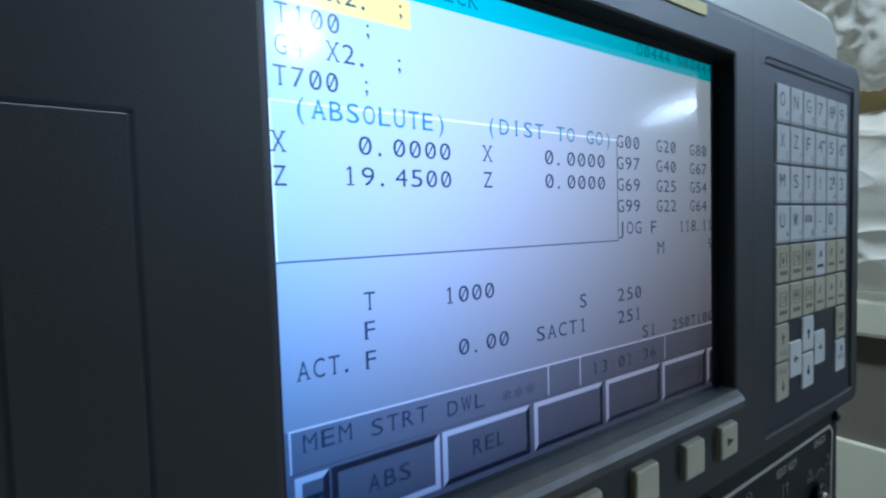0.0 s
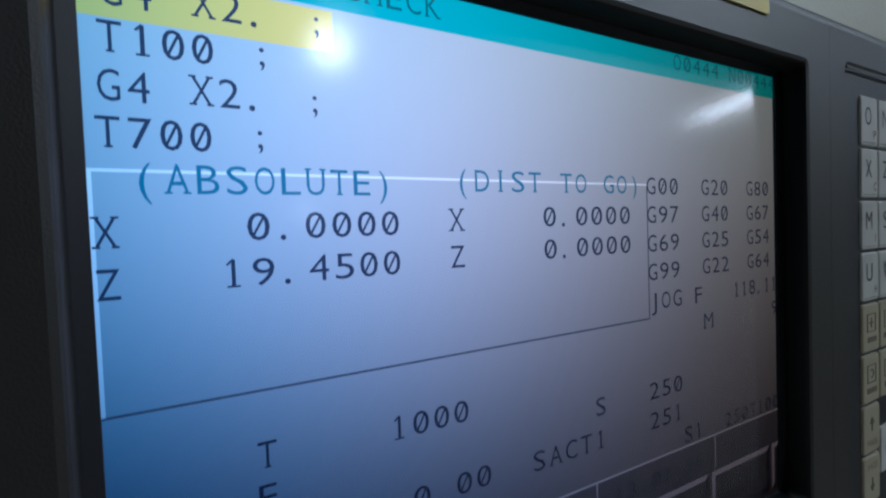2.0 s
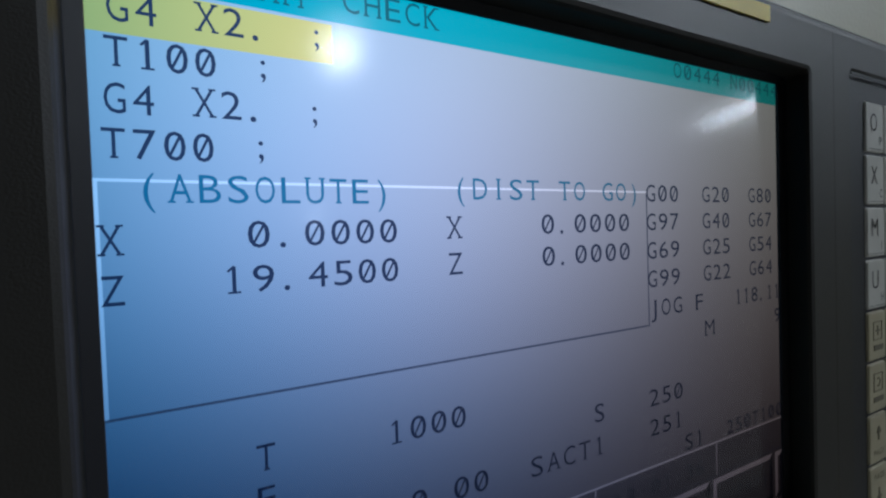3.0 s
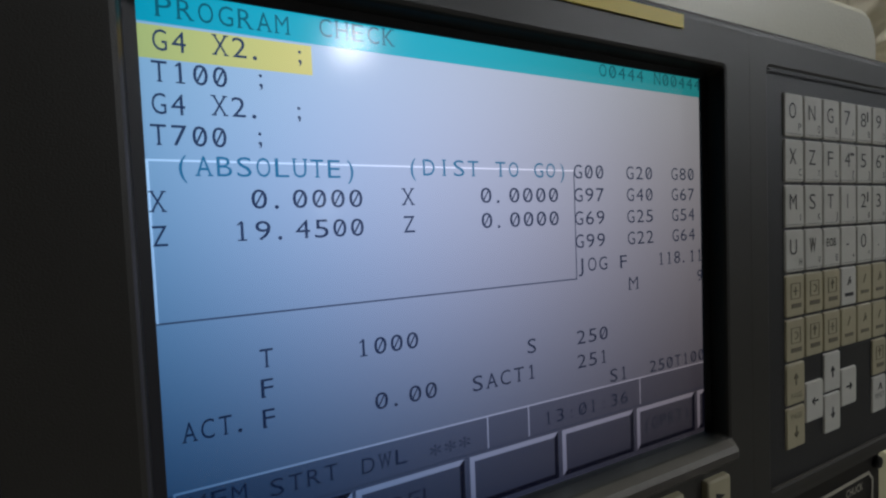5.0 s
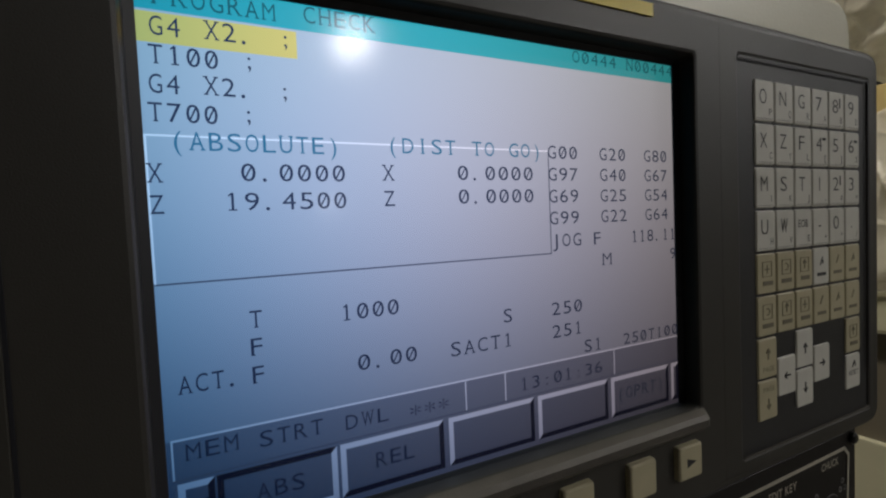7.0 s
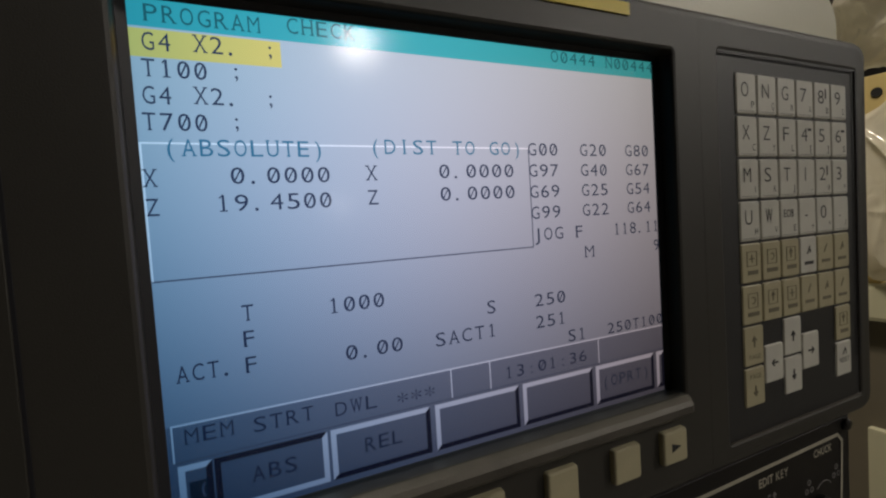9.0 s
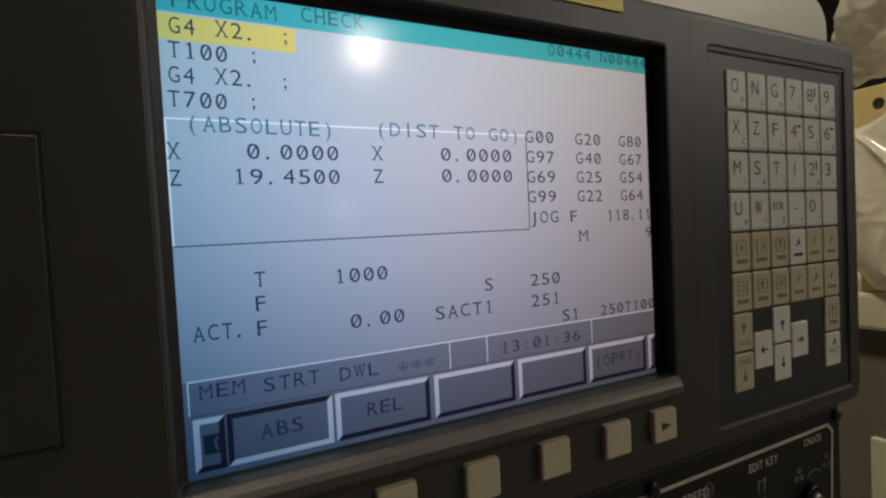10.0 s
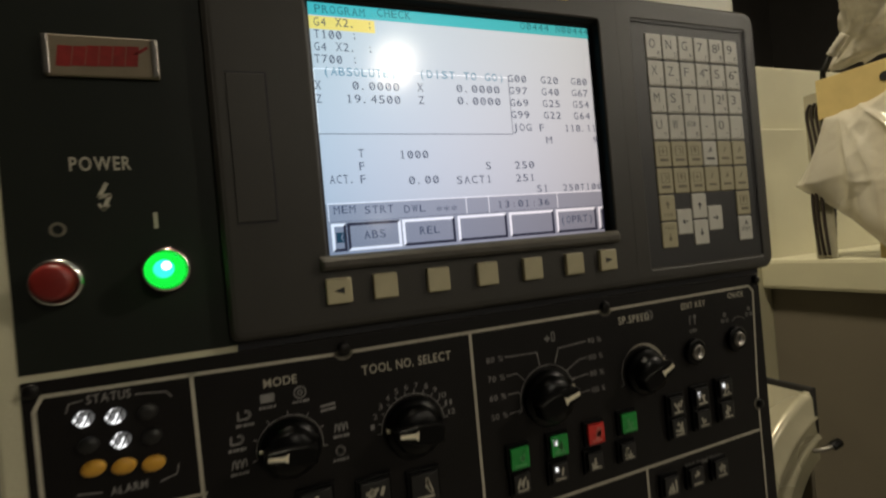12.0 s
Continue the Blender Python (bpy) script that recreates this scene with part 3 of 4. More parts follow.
for k, (n0, n1, nx) in enumerate((("0.0000", "0.0000", 0.0192), ("19.4500", "0.0000", 0.0154))):
    z = 1.3812 - 0.0069 * k
    shown("XZ"[k], 0.0003, 0.0030, z - 0.0004)
    shown(n0, nx, 0.0442, z)
    shown("XZ"[k], 0.0546, 0.0577, z + 0.0003)
    shown(n1, 0.0776, 0.1047, z + 0.0006)
for k, codes in enumerate((("G00", "G20", "G80"), ("G97", "G40", "G67"), ("G69", "G25", "G54"), ("G99", "G22", "G64"))):
    for (xa, xb), code in zip(((0.1110, 0.1233), (0.1334, 0.1456), (0.1552, 0.1671)), codes):
        shown(code, xa, xb, 1.3889 - 0.0071 * k)
shown("JOG", 0.1112, 0.1240, 1.3602)
shown("F", 0.1297, 0.1328, 1.3601)
shown("118.11", 0.1478, 0.1712, 1.3599)
shown("M", 0.1335, 0.1377, 1.3527)
shown("9", 0.1682, 0.1710, 1.3525)
shown("T", 0.0191, 0.0219, 1.3461)
shown("1000", 0.0411, 0.0573, 1.3450)
shown("F", 0.0190, 0.0216, 1.3394)
shown("ACT.", 0.0034, 0.0162, 1.3330)
shown("F", 0.0190, 0.0216, 1.3326)
shown("0.00", 0.0450, 0.0621, 1.3312)
shown("S", 0.0917, 0.0948, 1.3380)
shown("250", 0.1105, 0.1235, 1.3379)
shown("SACT1", 0.0728, 0.0947, 1.3304)
shown("251", 0.1105, 0.1233, 1.3304)
shown("S1", 0.1240, 0.1320, 1.3236)
shown("250T100", 0.1425, 0.1712, 1.3236, None, 0.0040)
shown("MEM", 0.0039, 0.0149, 1.3176, None, 0.0040)
shown("STRT", 0.0197, 0.0350, 1.3168, None, 0.0040)
shown("DWL", 0.0409, 0.0529, 1.3161, None, 0.0040)
shown("***", 0.0592, 0.0714, 1.3138, None, 0.0048)
shown("13:01:36", 0.0969, 0.1318, 1.3156, None, 0.0040)

printed("box_line", screen, lambda bm: [flat(bm, SX0, 0.1112, 1.3910, 1.39145, YB), flat(bm, SX0, 0.0005, 1.3582, 1.3912, YB)], L_LIGHT)
printed("box_line", screen, lambda bm: [flat(bm, 0.1110, 0.1114, 1.3582, 1.3912, YB), flat(bm, SX0, 0.1114, 1.3580, 1.3584, YB)], L_LINE)
part("footer", flat(bmesh.new(), SX0, SX1, SZ0, 1.3226, YA), L_FOOT, screen, "grey status and soft key strip")
printed("status_line", screen, lambda bm: [flat(bm, SX0 + 0.001, SX1, 1.3224, 1.3229, YB), flat(bm, SX0 + 0.001, SX0 + 0.0014, 1.3136, 1.3226, YB)] + [flat(bm, x, x + 0.0004, 1.3136, 1.3226, YB) for x in (0.0771, 0.0912, 0.1375)], L_LIGHT)
printed("status_line", screen, lambda bm: flat(bm, SX0 + 0.001, SX1, 1.3133, 1.3136, YB), L_LINE)


def soft_label(x0, x1, text="", pressed=False, icon=False):
    z0, z1 = 1.2984, 1.3126
    b = part("soft_key_field", flat(bmesh.new(), x0, x1, z0, z1, YB), L_KEY, screen, "grey on-screen soft key")
    w = 0.0015
    hi, lo = (L_DARK, L_LIGHT) if pressed else (L_LIGHT, L_DARK)
    def quad(bm, *pts):
        bm.faces.new([bm.verts.new((x, YC, z)) for x, z in pts])
    # the edges meet in mitres
    printed("top_edge", b, lambda bm: quad(bm, (x0 + w, z1 - w), (x1 - w, z1 - w), (x1, z1), (x0, z1)), hi)
    printed("near_edge", b, lambda bm: quad(bm, (x0, z0), (x0 + w, z0 + w), (x0 + w, z1 - w), (x0, z1)), hi)
    printed("bottom_edge", b, lambda bm: quad(bm, (x0, z0), (x1, z0), (x1 - w, z0 + w), (x0 + w, z0 + w)), lo)
    printed("far_edge", b, lambda bm: quad(bm, (x1 - w, z0 + w), (x1, z0), (x1, z1), (x1 - w, z1 - w)), lo)
    if icon:
        i = part("icon", flat(bmesh.new(), x0 + 0.0022, x1 - 0.0012, z0 + 0.0044, z1 - 0.0045, YC), lcd("lcd_icon", 0.03, 0.10, 0.14), b)
        printed("icon_arc", i, lambda bm: add_strip(bm, arc(x1 - 0.0004, (z0 + z1) / 2, 0.0022, 135, 225, 8), 0.0005, YD, 0.00001), L_KEY)
    if text:
        bm = bmesh.new()
        n = len(text)
        c = (x0 + x1) / 2
        for i, ch in enumerate(text):
            add_char(bm, ch, c + (i - n / 2) * 0.0041 + 0.0005, c + (i - n / 2 + 1) * 0.0041 - 0.0005, 1.3040, 0.0042, YD)
        part("field_text", bm, L_TEXT, b)


soft_label(0.0018, 0.0094, icon=True)
soft_label(0.0098, 0.0382, "ABS", True)
soft_label(0.0391, 0.0694, "REL")
soft_label(0.0711, 0.1020)
soft_label(0.1036, 0.1342)
soft_label(0.1358, 0.1655, "(OPRT)")
soft_label(0.1670, 0.1712)

pane = part("pane", flat(bmesh.new(), SX0 - 0.0003, SX1 + 0.0003, SZ0 - 0.0003, SZ1 + 0.0003, 0.0079), M_PANE, unit, "matt anti-glare front of the screen")
pane.visible_shadow = False


# ---- soft keys under the screen ----
def key_mesh(name, w, h, d, material, taper=0.0008, r=0.0006):
    bm = bmesh.new()
    def o(s):
        return round_rect(-w / 2 + s, w / 2 - s, -h / 2 + s, h / 2 - s, [0.0009] * 4, 3)
    add_loops(bm, [ring(o(0), 0.0), ring(o(0.0001), -d + r), ring(o(taper * 0.5), -d + r * 0.3), ring(o(taper), -d)], False, True)
    return to_mesh(name, bm, material)


ME_SOFT = key_mesh("function_key", 0.0126, 0.0126, 0.0024, M_KEYB)
for i, x in enumerate((0.0017, 0.0248, 0.0533, 0.0819, 0.1105, 0.1390, 0.1633)):
    at = Matrix.Translation((x, 0, 1.2795))
    k = part_mesh("function_key", ME_SOFT, unit, "beige square function key" if i == 0 else "", at)
    if i in (0, 6):
        s = -1 if i == 0 else 1
        bm = bmesh.new()
        vs = [bm.verts.new((x + s * a, -0.0025, 1.2795 + b)) for a, b in ((-0.0024, 0.0017), (0.0028, 0.0), (-0.0024, -0.0017))]
        bm.faces.new(vs if s < 0 else vs[::-1])
        part("arrow", bm, M_INK, k)

# ---- keypad ----
KX0, KX1, KZ0, KZ1 = 0.2092, 0.2930, 1.2820, 1.4225
DX, DZ = (KX1 - KX0) / 6, (KZ1 - KZ0) / 8
ME_W = key_mesh("key", DX - 0.0007, DZ - 0.0008, 0.0016, M_KEYW, 0.0006)
ME_B = key_mesh("key", DX - 0.0007, DZ - 0.0008, 0.0016, M_KEYB, 0.0006)
LETTERS = (("O", "N", "G", "7", "8", "9"), ("X", "Z", "F", "4", "5", "6"), ("M", "S", "T", "1", "2", "3"), ("U", "W", "EOB", "-", "0", "."))
SMALL = (("P", "Q", "R", "A", "B", "D"), ("C", "Y", "L", "[", "]", "S"), ("I", "K", "J", ",", "#", "="), ("H", "V", "E", "+", "*", "/"))
YK = 0.0018


def put_key(c, r, white, draw, label=""):
    x, z = KX0 + (c + 0.5) * DX, KZ1 - (r + 0.5) * DZ
    k = part_mesh("key", ME_W if white else ME_B, unit, label, Matrix.Translation((x, YK, z)))
    bm = bmesh.new()
    draw(bm, x, z, YK - 0.00175)
    if len(bm.verts):
        part("legend", bm, M_INK if white else M_INKDIM, k)
    else:
        bm.free()


def letter_key(big, small):
    def draw(bm, x, z, y):
        if len(big) > 1:
            add_words(bm, big, x - 0.0046, x + 0.0028, z + 0.0005, 0.0034, y)
        else:
            w = 0.0015 if big in "1-." else 0.0026
            add_char(bm, big, x - 0.0014 - w * 0.92, x - 0.0014 + w * 0.92, z - 0.0014, 0.0062, y, -0.008, slash=False)
        if big in "82":
            add_strip(bm, [(x + 0.0026, z + 0.0012), (x + 0.0026, z + 0.0052)], 0.0008, y)
        if big in "46":
            add_strip(bm, [(x + 0.0018, z + 0.0040), (x + 0.0040, z + 0.0040)], 0.0011, y)
        add_char(bm, small, x + 0.0026, x + 0.0046, z - 0.0058, 0.0028, y, slash=False)
        add_strip(bm, [(x - 0.0052, z - 0.0072), (x + 0.0052, z - 0.0072)], 0.00012, y)
    return draw


def icon_key(seed, words=True):
    def draw(bm, x, z, y):
        rnd = random.Random(seed)
        s = 0.0032
        add_strip(bm, [(x - s, z + 0.0048), (x + s, z + 0.0048), (x + s, z - 0.0012), (x - s, z - 0.0012), (x - s, z + 0.0048)], 0.0003, y)
        if seed % 3 == 0:
            add_strip(bm, [(x - 0.0016, z + 0.0018), (x + 0.0016, z + 0.0018)], 0.0005, y)
            add_strip(bm, [(x, z + 0.0002), (x, z + 0.0034)], 0.0005, y)
        elif seed % 3 == 1:
            add_strip(bm, arc(x, z + 0.0018, 0.0014, -120, 120, 8), 0.0004, y)
        else:
            add_strip(bm, [(x, z + 0.0002), (x, z + 0.0038)], 0.0006, y)
            add_strip(bm, [(x - 0.0012, z + 0.0024), (x, z + 0.0040), (x + 0.0012, z + 0.0024)], 0.0005, y)
        add_strip(bm, [(x - 0.0034 + rnd.random() * 0.001, z - 0.0040), (x + 0.0036, z - 0.0040)], 0.0018, y)
    return draw


def mark_key(seed, top=False):
    def draw(bm, x, z, y):
        add_strip(bm, [(x - 0.0012, z + 0.0006), (x + 0.0008, z + 0.0040)], 0.0006, y)
        if seed % 2:
            add_strip(bm, [(x + 0.0010, z + 0.0012), (x + 0.0010, z + 0.0026)], 0.0008, y)
        add_strip(bm, [(x - 0.0032, z - 0.0036), (x + 0.0032, z - 0.0036)], 0.0015, y)
    return draw


def arrow_key(ang, word=0):
    def draw(bm, x, z, y):
        c, s = math.cos(radians(ang)), math.sin(radians(ang))
        z += 0.0018 * word
        def q(a, b):
            return (x + a * c - b * s, z + a * s + b * c)
        add_strip(bm, [q(-0.0022, 0), q(0.0018, 0)], 0.0008, y)
        add_strip(bm, [q(0.0004, 0.0013), q(0.0020, 0), q(0.0004, -0.0013)], 0.0007, y)
        if word:
            add_words(bm, "PAGE", x - 0.0038, x + 0.0038, z - 0.0064 * word - 0.001, 0.0021, y)
    return draw


for r in range(4):
    for c in range(6):
        put_key(c, r, True, letter_key(LETTERS[r][c], SMALL[r][c]), "off-white keypad key with black legend" if r + c == 0 else "")
for c in range(6):
    put_key(c, 4, c == 3, icon_key(c) if c < 3 else mark_key(c), "beige keypad key with worn legend" if c == 0 else "")
    put_key(c, 5, False, icon_key(c + 4) if c < 3 else mark_key(c + 1))
put_key(0, 6, False, arrow_key(90, 1))
put_key(0, 7, False, arrow_key(-90, -1))
put_key(2, 6, True, arrow_key(90))
put_key(2, 7, True, arrow_key(-90))
put_key(1, 6.55, True, arrow_key(180))
put_key(3, 6.5, True, arrow_key(0))
put_key(5, 6, False, icon_key(2))
put_key(5, 7, True, lambda bm, x, z, y: [add_words(bm, "RESET", x - 0.0042, x + 0.0042, z - 0.0018, 0.0024, y), add_strip(bm, [(x - 0.001, z + 0.0020), (x + 0.001, z + 0.0050), (x + 0.002, z + 0.0020)], 0.0005, y)])

# ---- operator panel ----
panel = thing("operator_panel", (0.085, YF, 0.97), "black operator panel with white outlines, rotary switches and push buttons", "switch panel")
PX0, PX1, PZ0, PZ1 = -0.1275, 0.3025, 0.985, 1.2562
YO = YF - 0.0006
part("plate", box(PX0, PX1, YO, YF - 0.0001, PZ0, PZ1, 0.0002, 1), M_BLACK, panel)
YW = YO - 0.0003


def outlines(bm):
    w = 0.0016
    top = 1.2478
    n1, n2, right = 0.0022, 0.1640, 0.2955
    nr = 0.0044
    add_strip(bm, [(-0.1235, 1.2440), (-0.1205, 1.2498), (-0.0650, 1.2490), (n1 - nr, top)], w, YW)
    for n in (n1, n2):
        add_strip(bm, arc(n, top + 0.0018, nr, 200, 340, 14), w, YW)
    add_strip(bm, [(n1 + nr, top), (n2 - nr, top)], w, YW)
    add_strip(bm, [(n2 + nr, top), (right - 0.004, top + 0.0010), (right, top - 0.003), (right - 0.004, 1.1680)], w, YW)
    add_strip(bm, arc(right - 0.0035, 1.1640, 0.0040, 95, 265, 12), w, YW)
    add_strip(bm, [(right - 0.004, 1.1600), (right - 0.004, 1.0000)], w, YW)
    add_strip(bm, [(-0.1235, 1.2440), (-0.1225, 1.0000)], w, YW)
    add_strip(bm, [(-0.0660, 1.2490), (-0.0630, 1.0000)], w, YW)
    add_strip(bm, [(0.0715, top), (0.0715, 1.0000)], w, YW)
    add_strip(bm, [(-0.1225, 1.1965), (-0.0640, 1.1950)], w * 0.8, YW)
    add_strip(bm, [(0.0715, 1.1420), (right - 0.004, 1.1455)], w, YW)
    add_strip(bm, [(0.1858, 1.1435), (0.1858, 1.0000)], w, YW)


printed("outline", panel, outlines, M_LINE, "cream printed section lines")


def screw(x, z):
    s = part("screw", lathe([(0.0031, 0.0), (0.0031, 0.0012), (0.0024, 0.0021), (0.0008, 0.0023)], (x, YO, z), 20), M_SCREW, panel, smooth=True)
    return s


for x, z in ((0.0022, 1.2505), (0.1640, 1.2505), (0.2925, 1.1640), (-0.1238, 1.2525), (0.2990, 1.2525)):
    screw(x, z)


def panel_words(text, x0, x1, z, h, material=None, bold=0.012):
    return printed("lettering", panel, lambda bm: add_words(bm, text, x0, x1, z, h, YW, bold), material)


panel_words("STATUS", -0.1055, -0.0895, 1.2438, 0.0036, M_DIMLINE)
panel_words("ALARM", -0.0999, -0.0863, 1.2038, 0.0034, M_DIMLINE)
panel_words("MODE", -0.0363, -0.0212, 1.2374, 0.0040)
panel_words("TOOL NO. SELECT", 0.0104, 0.0591, 1.2352, 0.0046)
panel_words("SP.SPEED", 0.1734, 0.1985, 1.2375, 0.0046)
panel_words("EDIT KEY", 0.2263, 0.2483, 1.2402, 0.0040)
panel_words("CHUCK", 0.2699, 0.2855, 1.2424, 0.0036)
panel_words("OFF", 0.2320, 0.2385, 1.2235, 0.0024, M_DIMLINE)
panel_words("OPT.FUNCTION", 0.2174, 0.2507, 1.1352, 0.0030, M_DIMLINE)
for stroke in (((-0.1128, 1.2415), (-0.1118, 1.2450), (-0.1070, 1.2456)), ((-0.0880, 1.2446), (-0.0765, 1.2436), (-0.0742, 1.2408)), ((-0.0740, 1.2110), (-0.0748, 1.2068), (-0.0815, 1.2050)), ((-0.1030, 1.2058), (-0.1115, 1.2070))):
    printed("status_bracket", panel, lambda bm: add_strip(bm, stroke, 0.0004, YW), M_DIMLINE)
printed("spindle_mark", panel, lambda bm: [add_strip(bm, arc(0.1985, 1.2402, 0.0030, 0, 360, 16), 0.0004, YW), add_strip(bm, [(0.1968, 1.2378), (0.1968, 1.2426)], 0.0004, YW), add_strip(bm, [(0.2002, 1.2378), (0.2002, 1.2426)], 0.0004, YW)], M_DIMLINE)
printed("key_mark", panel, lambda bm: [add_strip(bm, [(0.2330, 1.2290), (0.2330, 1.2345), (0.2345, 1.2345)], 0.0005, YW), add_strip(bm, [(0.2375, 1.2290), (0.2375, 1.2350)], 0.0006, YW), add_strip(bm, [(0.2362, 1.2335), (0.2375, 1.2352), (0.2388, 1.2335)], 0.0005, YW)], M_DIMLINE)
printed("chuck_mark", panel, lambda bm: [add_strip(bm, arc(0.2785, 1.2200, 0.0085, 45, 135, 12), 0.0004, YW)] + [add_strip(bm, arc(x + a, z + b, 0.0012, 0, 360, 8), 0.0006, YW) for x, z in ((0.2655, 1.2285), (0.2895, 1.2300)) for a, b in ((0, 0.0028), (-0.0022, -0.0012), (0.0022, -0.0012))], M_DIMLINE)


def indicator(x, z, material, rx, name, label):
    m = Matrix.Translation((x, YO, z)) @ Matrix.Diagonal((rx, 1, 1, 1))
    ob = part(name, lathe([(0.0034, 0.0), (0.0034, 0.0008), (0.0030, 0.0016), (0.0018, 0.0021), (0.0004, 0.0022)], (0, 0, 0), 20), material, panel, label, at=m, smooth=False)
    return ob


for x, z in ((-0.1070, 1.2380), (-0.0958, 1.2369), (-0.0945, 1.2262)):
    lens = indicator(x, z, L_FACET, 1.1, "status_lens", "lit white status lens")
    printed("streak", lens, lambda bm: [add_strip(bm, [(x - 0.0030 + k * 0.0017, z - 0.0026), (x - 0.0006 + k * 0.0017, z + 0.0026)], 0.0005, YO - 0.0023) for k in (0, 2)], M_BLACK)
for x, z in ((-0.0838, 1.2362), (-0.1062, 1.2268), (-0.0830, 1.2255)):
    indicator(x, z, M_CAP, 1.15, "status_lens", "unlit dark status lens")
for x, z in ((-0.1052, 1.2167), (-0.0943, 1.2150), (-0.0833, 1.2136)):
    indicator(x, z, M_AMBER, 1.35, "alarm_lens", "amber oval alarm lens")


def rotary(x, z, r, turn, name, label):
    """A glossy black rotary switch: a skirt with a cream tick, a waisted body and a raised grip with a flared cream line."""
    prof = [(r, 0.0), (r, 0.0028), (r * 0.95, 0.0040), (r * 0.84, 0.0048), (r * 0.76, 0.0060), (r * 0.72, 0.0090), (r * 0.68, 0.0100), (r * 0.3, 0.0106), (0.0004, 0.0107)]
    k = part(name, lathe(prof, (x, YO, z), 44), M_KNOB, panel, label, smooth=True)
    m = Matrix.Translation((x, YO - 0.0106, z)) @ Matrix.Rotation(-radians(turn), 4, "Y")
    bm = bmesh.new()
    # the grip narrows towards its pointing end
    lows = [(-r * 0.82, r * 0.26), (-r * 0.45, r * 0.34), (r * 0.2, r * 0.30), (r * 0.78, r * 0.17), (r * 0.86, r * 0.10)]
    def outline(s, y):
        up = [(a * s, y, b * s) for a, b in lows]
        return up + [(a, yy, -b) for a, yy, b in up[::-1]]
    add_loops(bm, [outline(1.0, 0.006), outline(1.0, -0.0025), outline(0.97, -0.0034), outline(0.90, -0.0040)], True, True)
    bmesh.ops.recalc_face_normals(bm, faces=bm.faces)
    part("grip", bm, M_KNOB, k, at=m)
    bm = bmesh.new()
    for xa, xb, wa, wb in ((r * 0.12, r * 0.24, r * 0.15, r * 0.07), (r * 0.24, r * 0.74, r * 0.07, r * 0.06)):
        q = [(xa, -0.0044, -wa), (xb, -0.0044, -wb), (xb, -0.0044, wb), (xa, -0.0044, wa)]
        top = [bm.verts.new(p) for p in q]
        low = [bm.verts.new((a, -0.0038, b)) for a, _, b in q]
        bm.faces.new(top)
        for i in range(4):
            j = (i + 1) % 4
            bm.faces.new((top[j], top[i], low[i], low[j]))
    part("pointer", bm, M_POINTER, k, "flared cream pointer line", at=m)
    bm = bmesh.new()
    add_box(bm, r * 0.80, r * 1.012, 0.0060, 0.0090, -r * 0.05, r * 0.05, 0.0002, 1)
    part("skirt_tick", bm, M_POINTER, k, at=m)
    return k


def dial(cx, cz, r, a0, a1, ticks, label=""):
    def draw(bm):
        add_strip(bm, arc(cx, cz, r, a0, a1, 30), 0.0004, YW)
        for k in range(ticks):
            a = radians(a0 + (a1 - a0) * k / (ticks - 1))
            add_strip(bm, [(cx + r * math.cos(a), cz + r * math.sin(a)), (cx + (r + 0.0022) * math.cos(a), cz + (r + 0.0022) * math.sin(a))], 0.0004, YW)
    return printed("dial_ring", panel, draw, M_DIMLINE, label)


MODE, TOOL, FEED, SPIN = (-0.0267, 1.2072), (0.0350, 1.2035), (0.1180, 1.2030), (0.1905, 1.2055)
dial(*MODE, 0.0152, 190, -10, 7)
dial(*TOOL, 0.0172, 180, 5, 12)
dial(*FEED, 0.0187, 195, 20, 2)
dial(*SPIN, 0.0177, 200, 20, 2)
rotary(*MODE, 0.0140, 172, "mode_switch", "black rotary mode switch")
rotary(*TOOL, 0.0156, 172, "tool_switch", "black rotary tool selector")
rotary(*FEED, 0.0166, 16, "feed_switch", "black rotary feed override switch")
def speed_band(bm):
    """A cream wedge round the switch that widens clockwise."""
    n = 24
    for k in range(n):
        a, b = radians(150 - 125 * k / n), radians(150 - 125 * (k + 1) / n)
        ra = 0.0179
        wa, wb = 0.0004 + 0.0030 * (k / n) ** 1.5, 0.0004 + 0.0030 * ((k + 1) / n) ** 1.5
        bm.faces.new([bm.verts.new((SPIN[0] + r * math.cos(t), YW, SPIN[1] + r * math.sin(t))) for r, t in ((ra - wa, a), (ra, a), (ra, b), (ra - wb, b))])


printed("speed_band", panel, speed_band, M_LINE, "cream wedge round the speed switch")
rotary(*SPIN, 0.0150, 24, "speed_switch", "black rotary spindle speed switch")


def tool_numbers(bm):
    for k in range(12):
        a = radians(168 - 158 * k / 11)
        x, z = TOOL[0] + 0.0222 * math.cos(a), TOOL[1] + 0.0215 * math.sin(a)
        t = str(k + 1)
        w = 0.0010 * len(t)
        add_words(bm, t, x - w, x + w, z - 0.0014, 0.0028, YW)


printed("tool_numbers", panel, tool_numbers, M_DIMLINE)


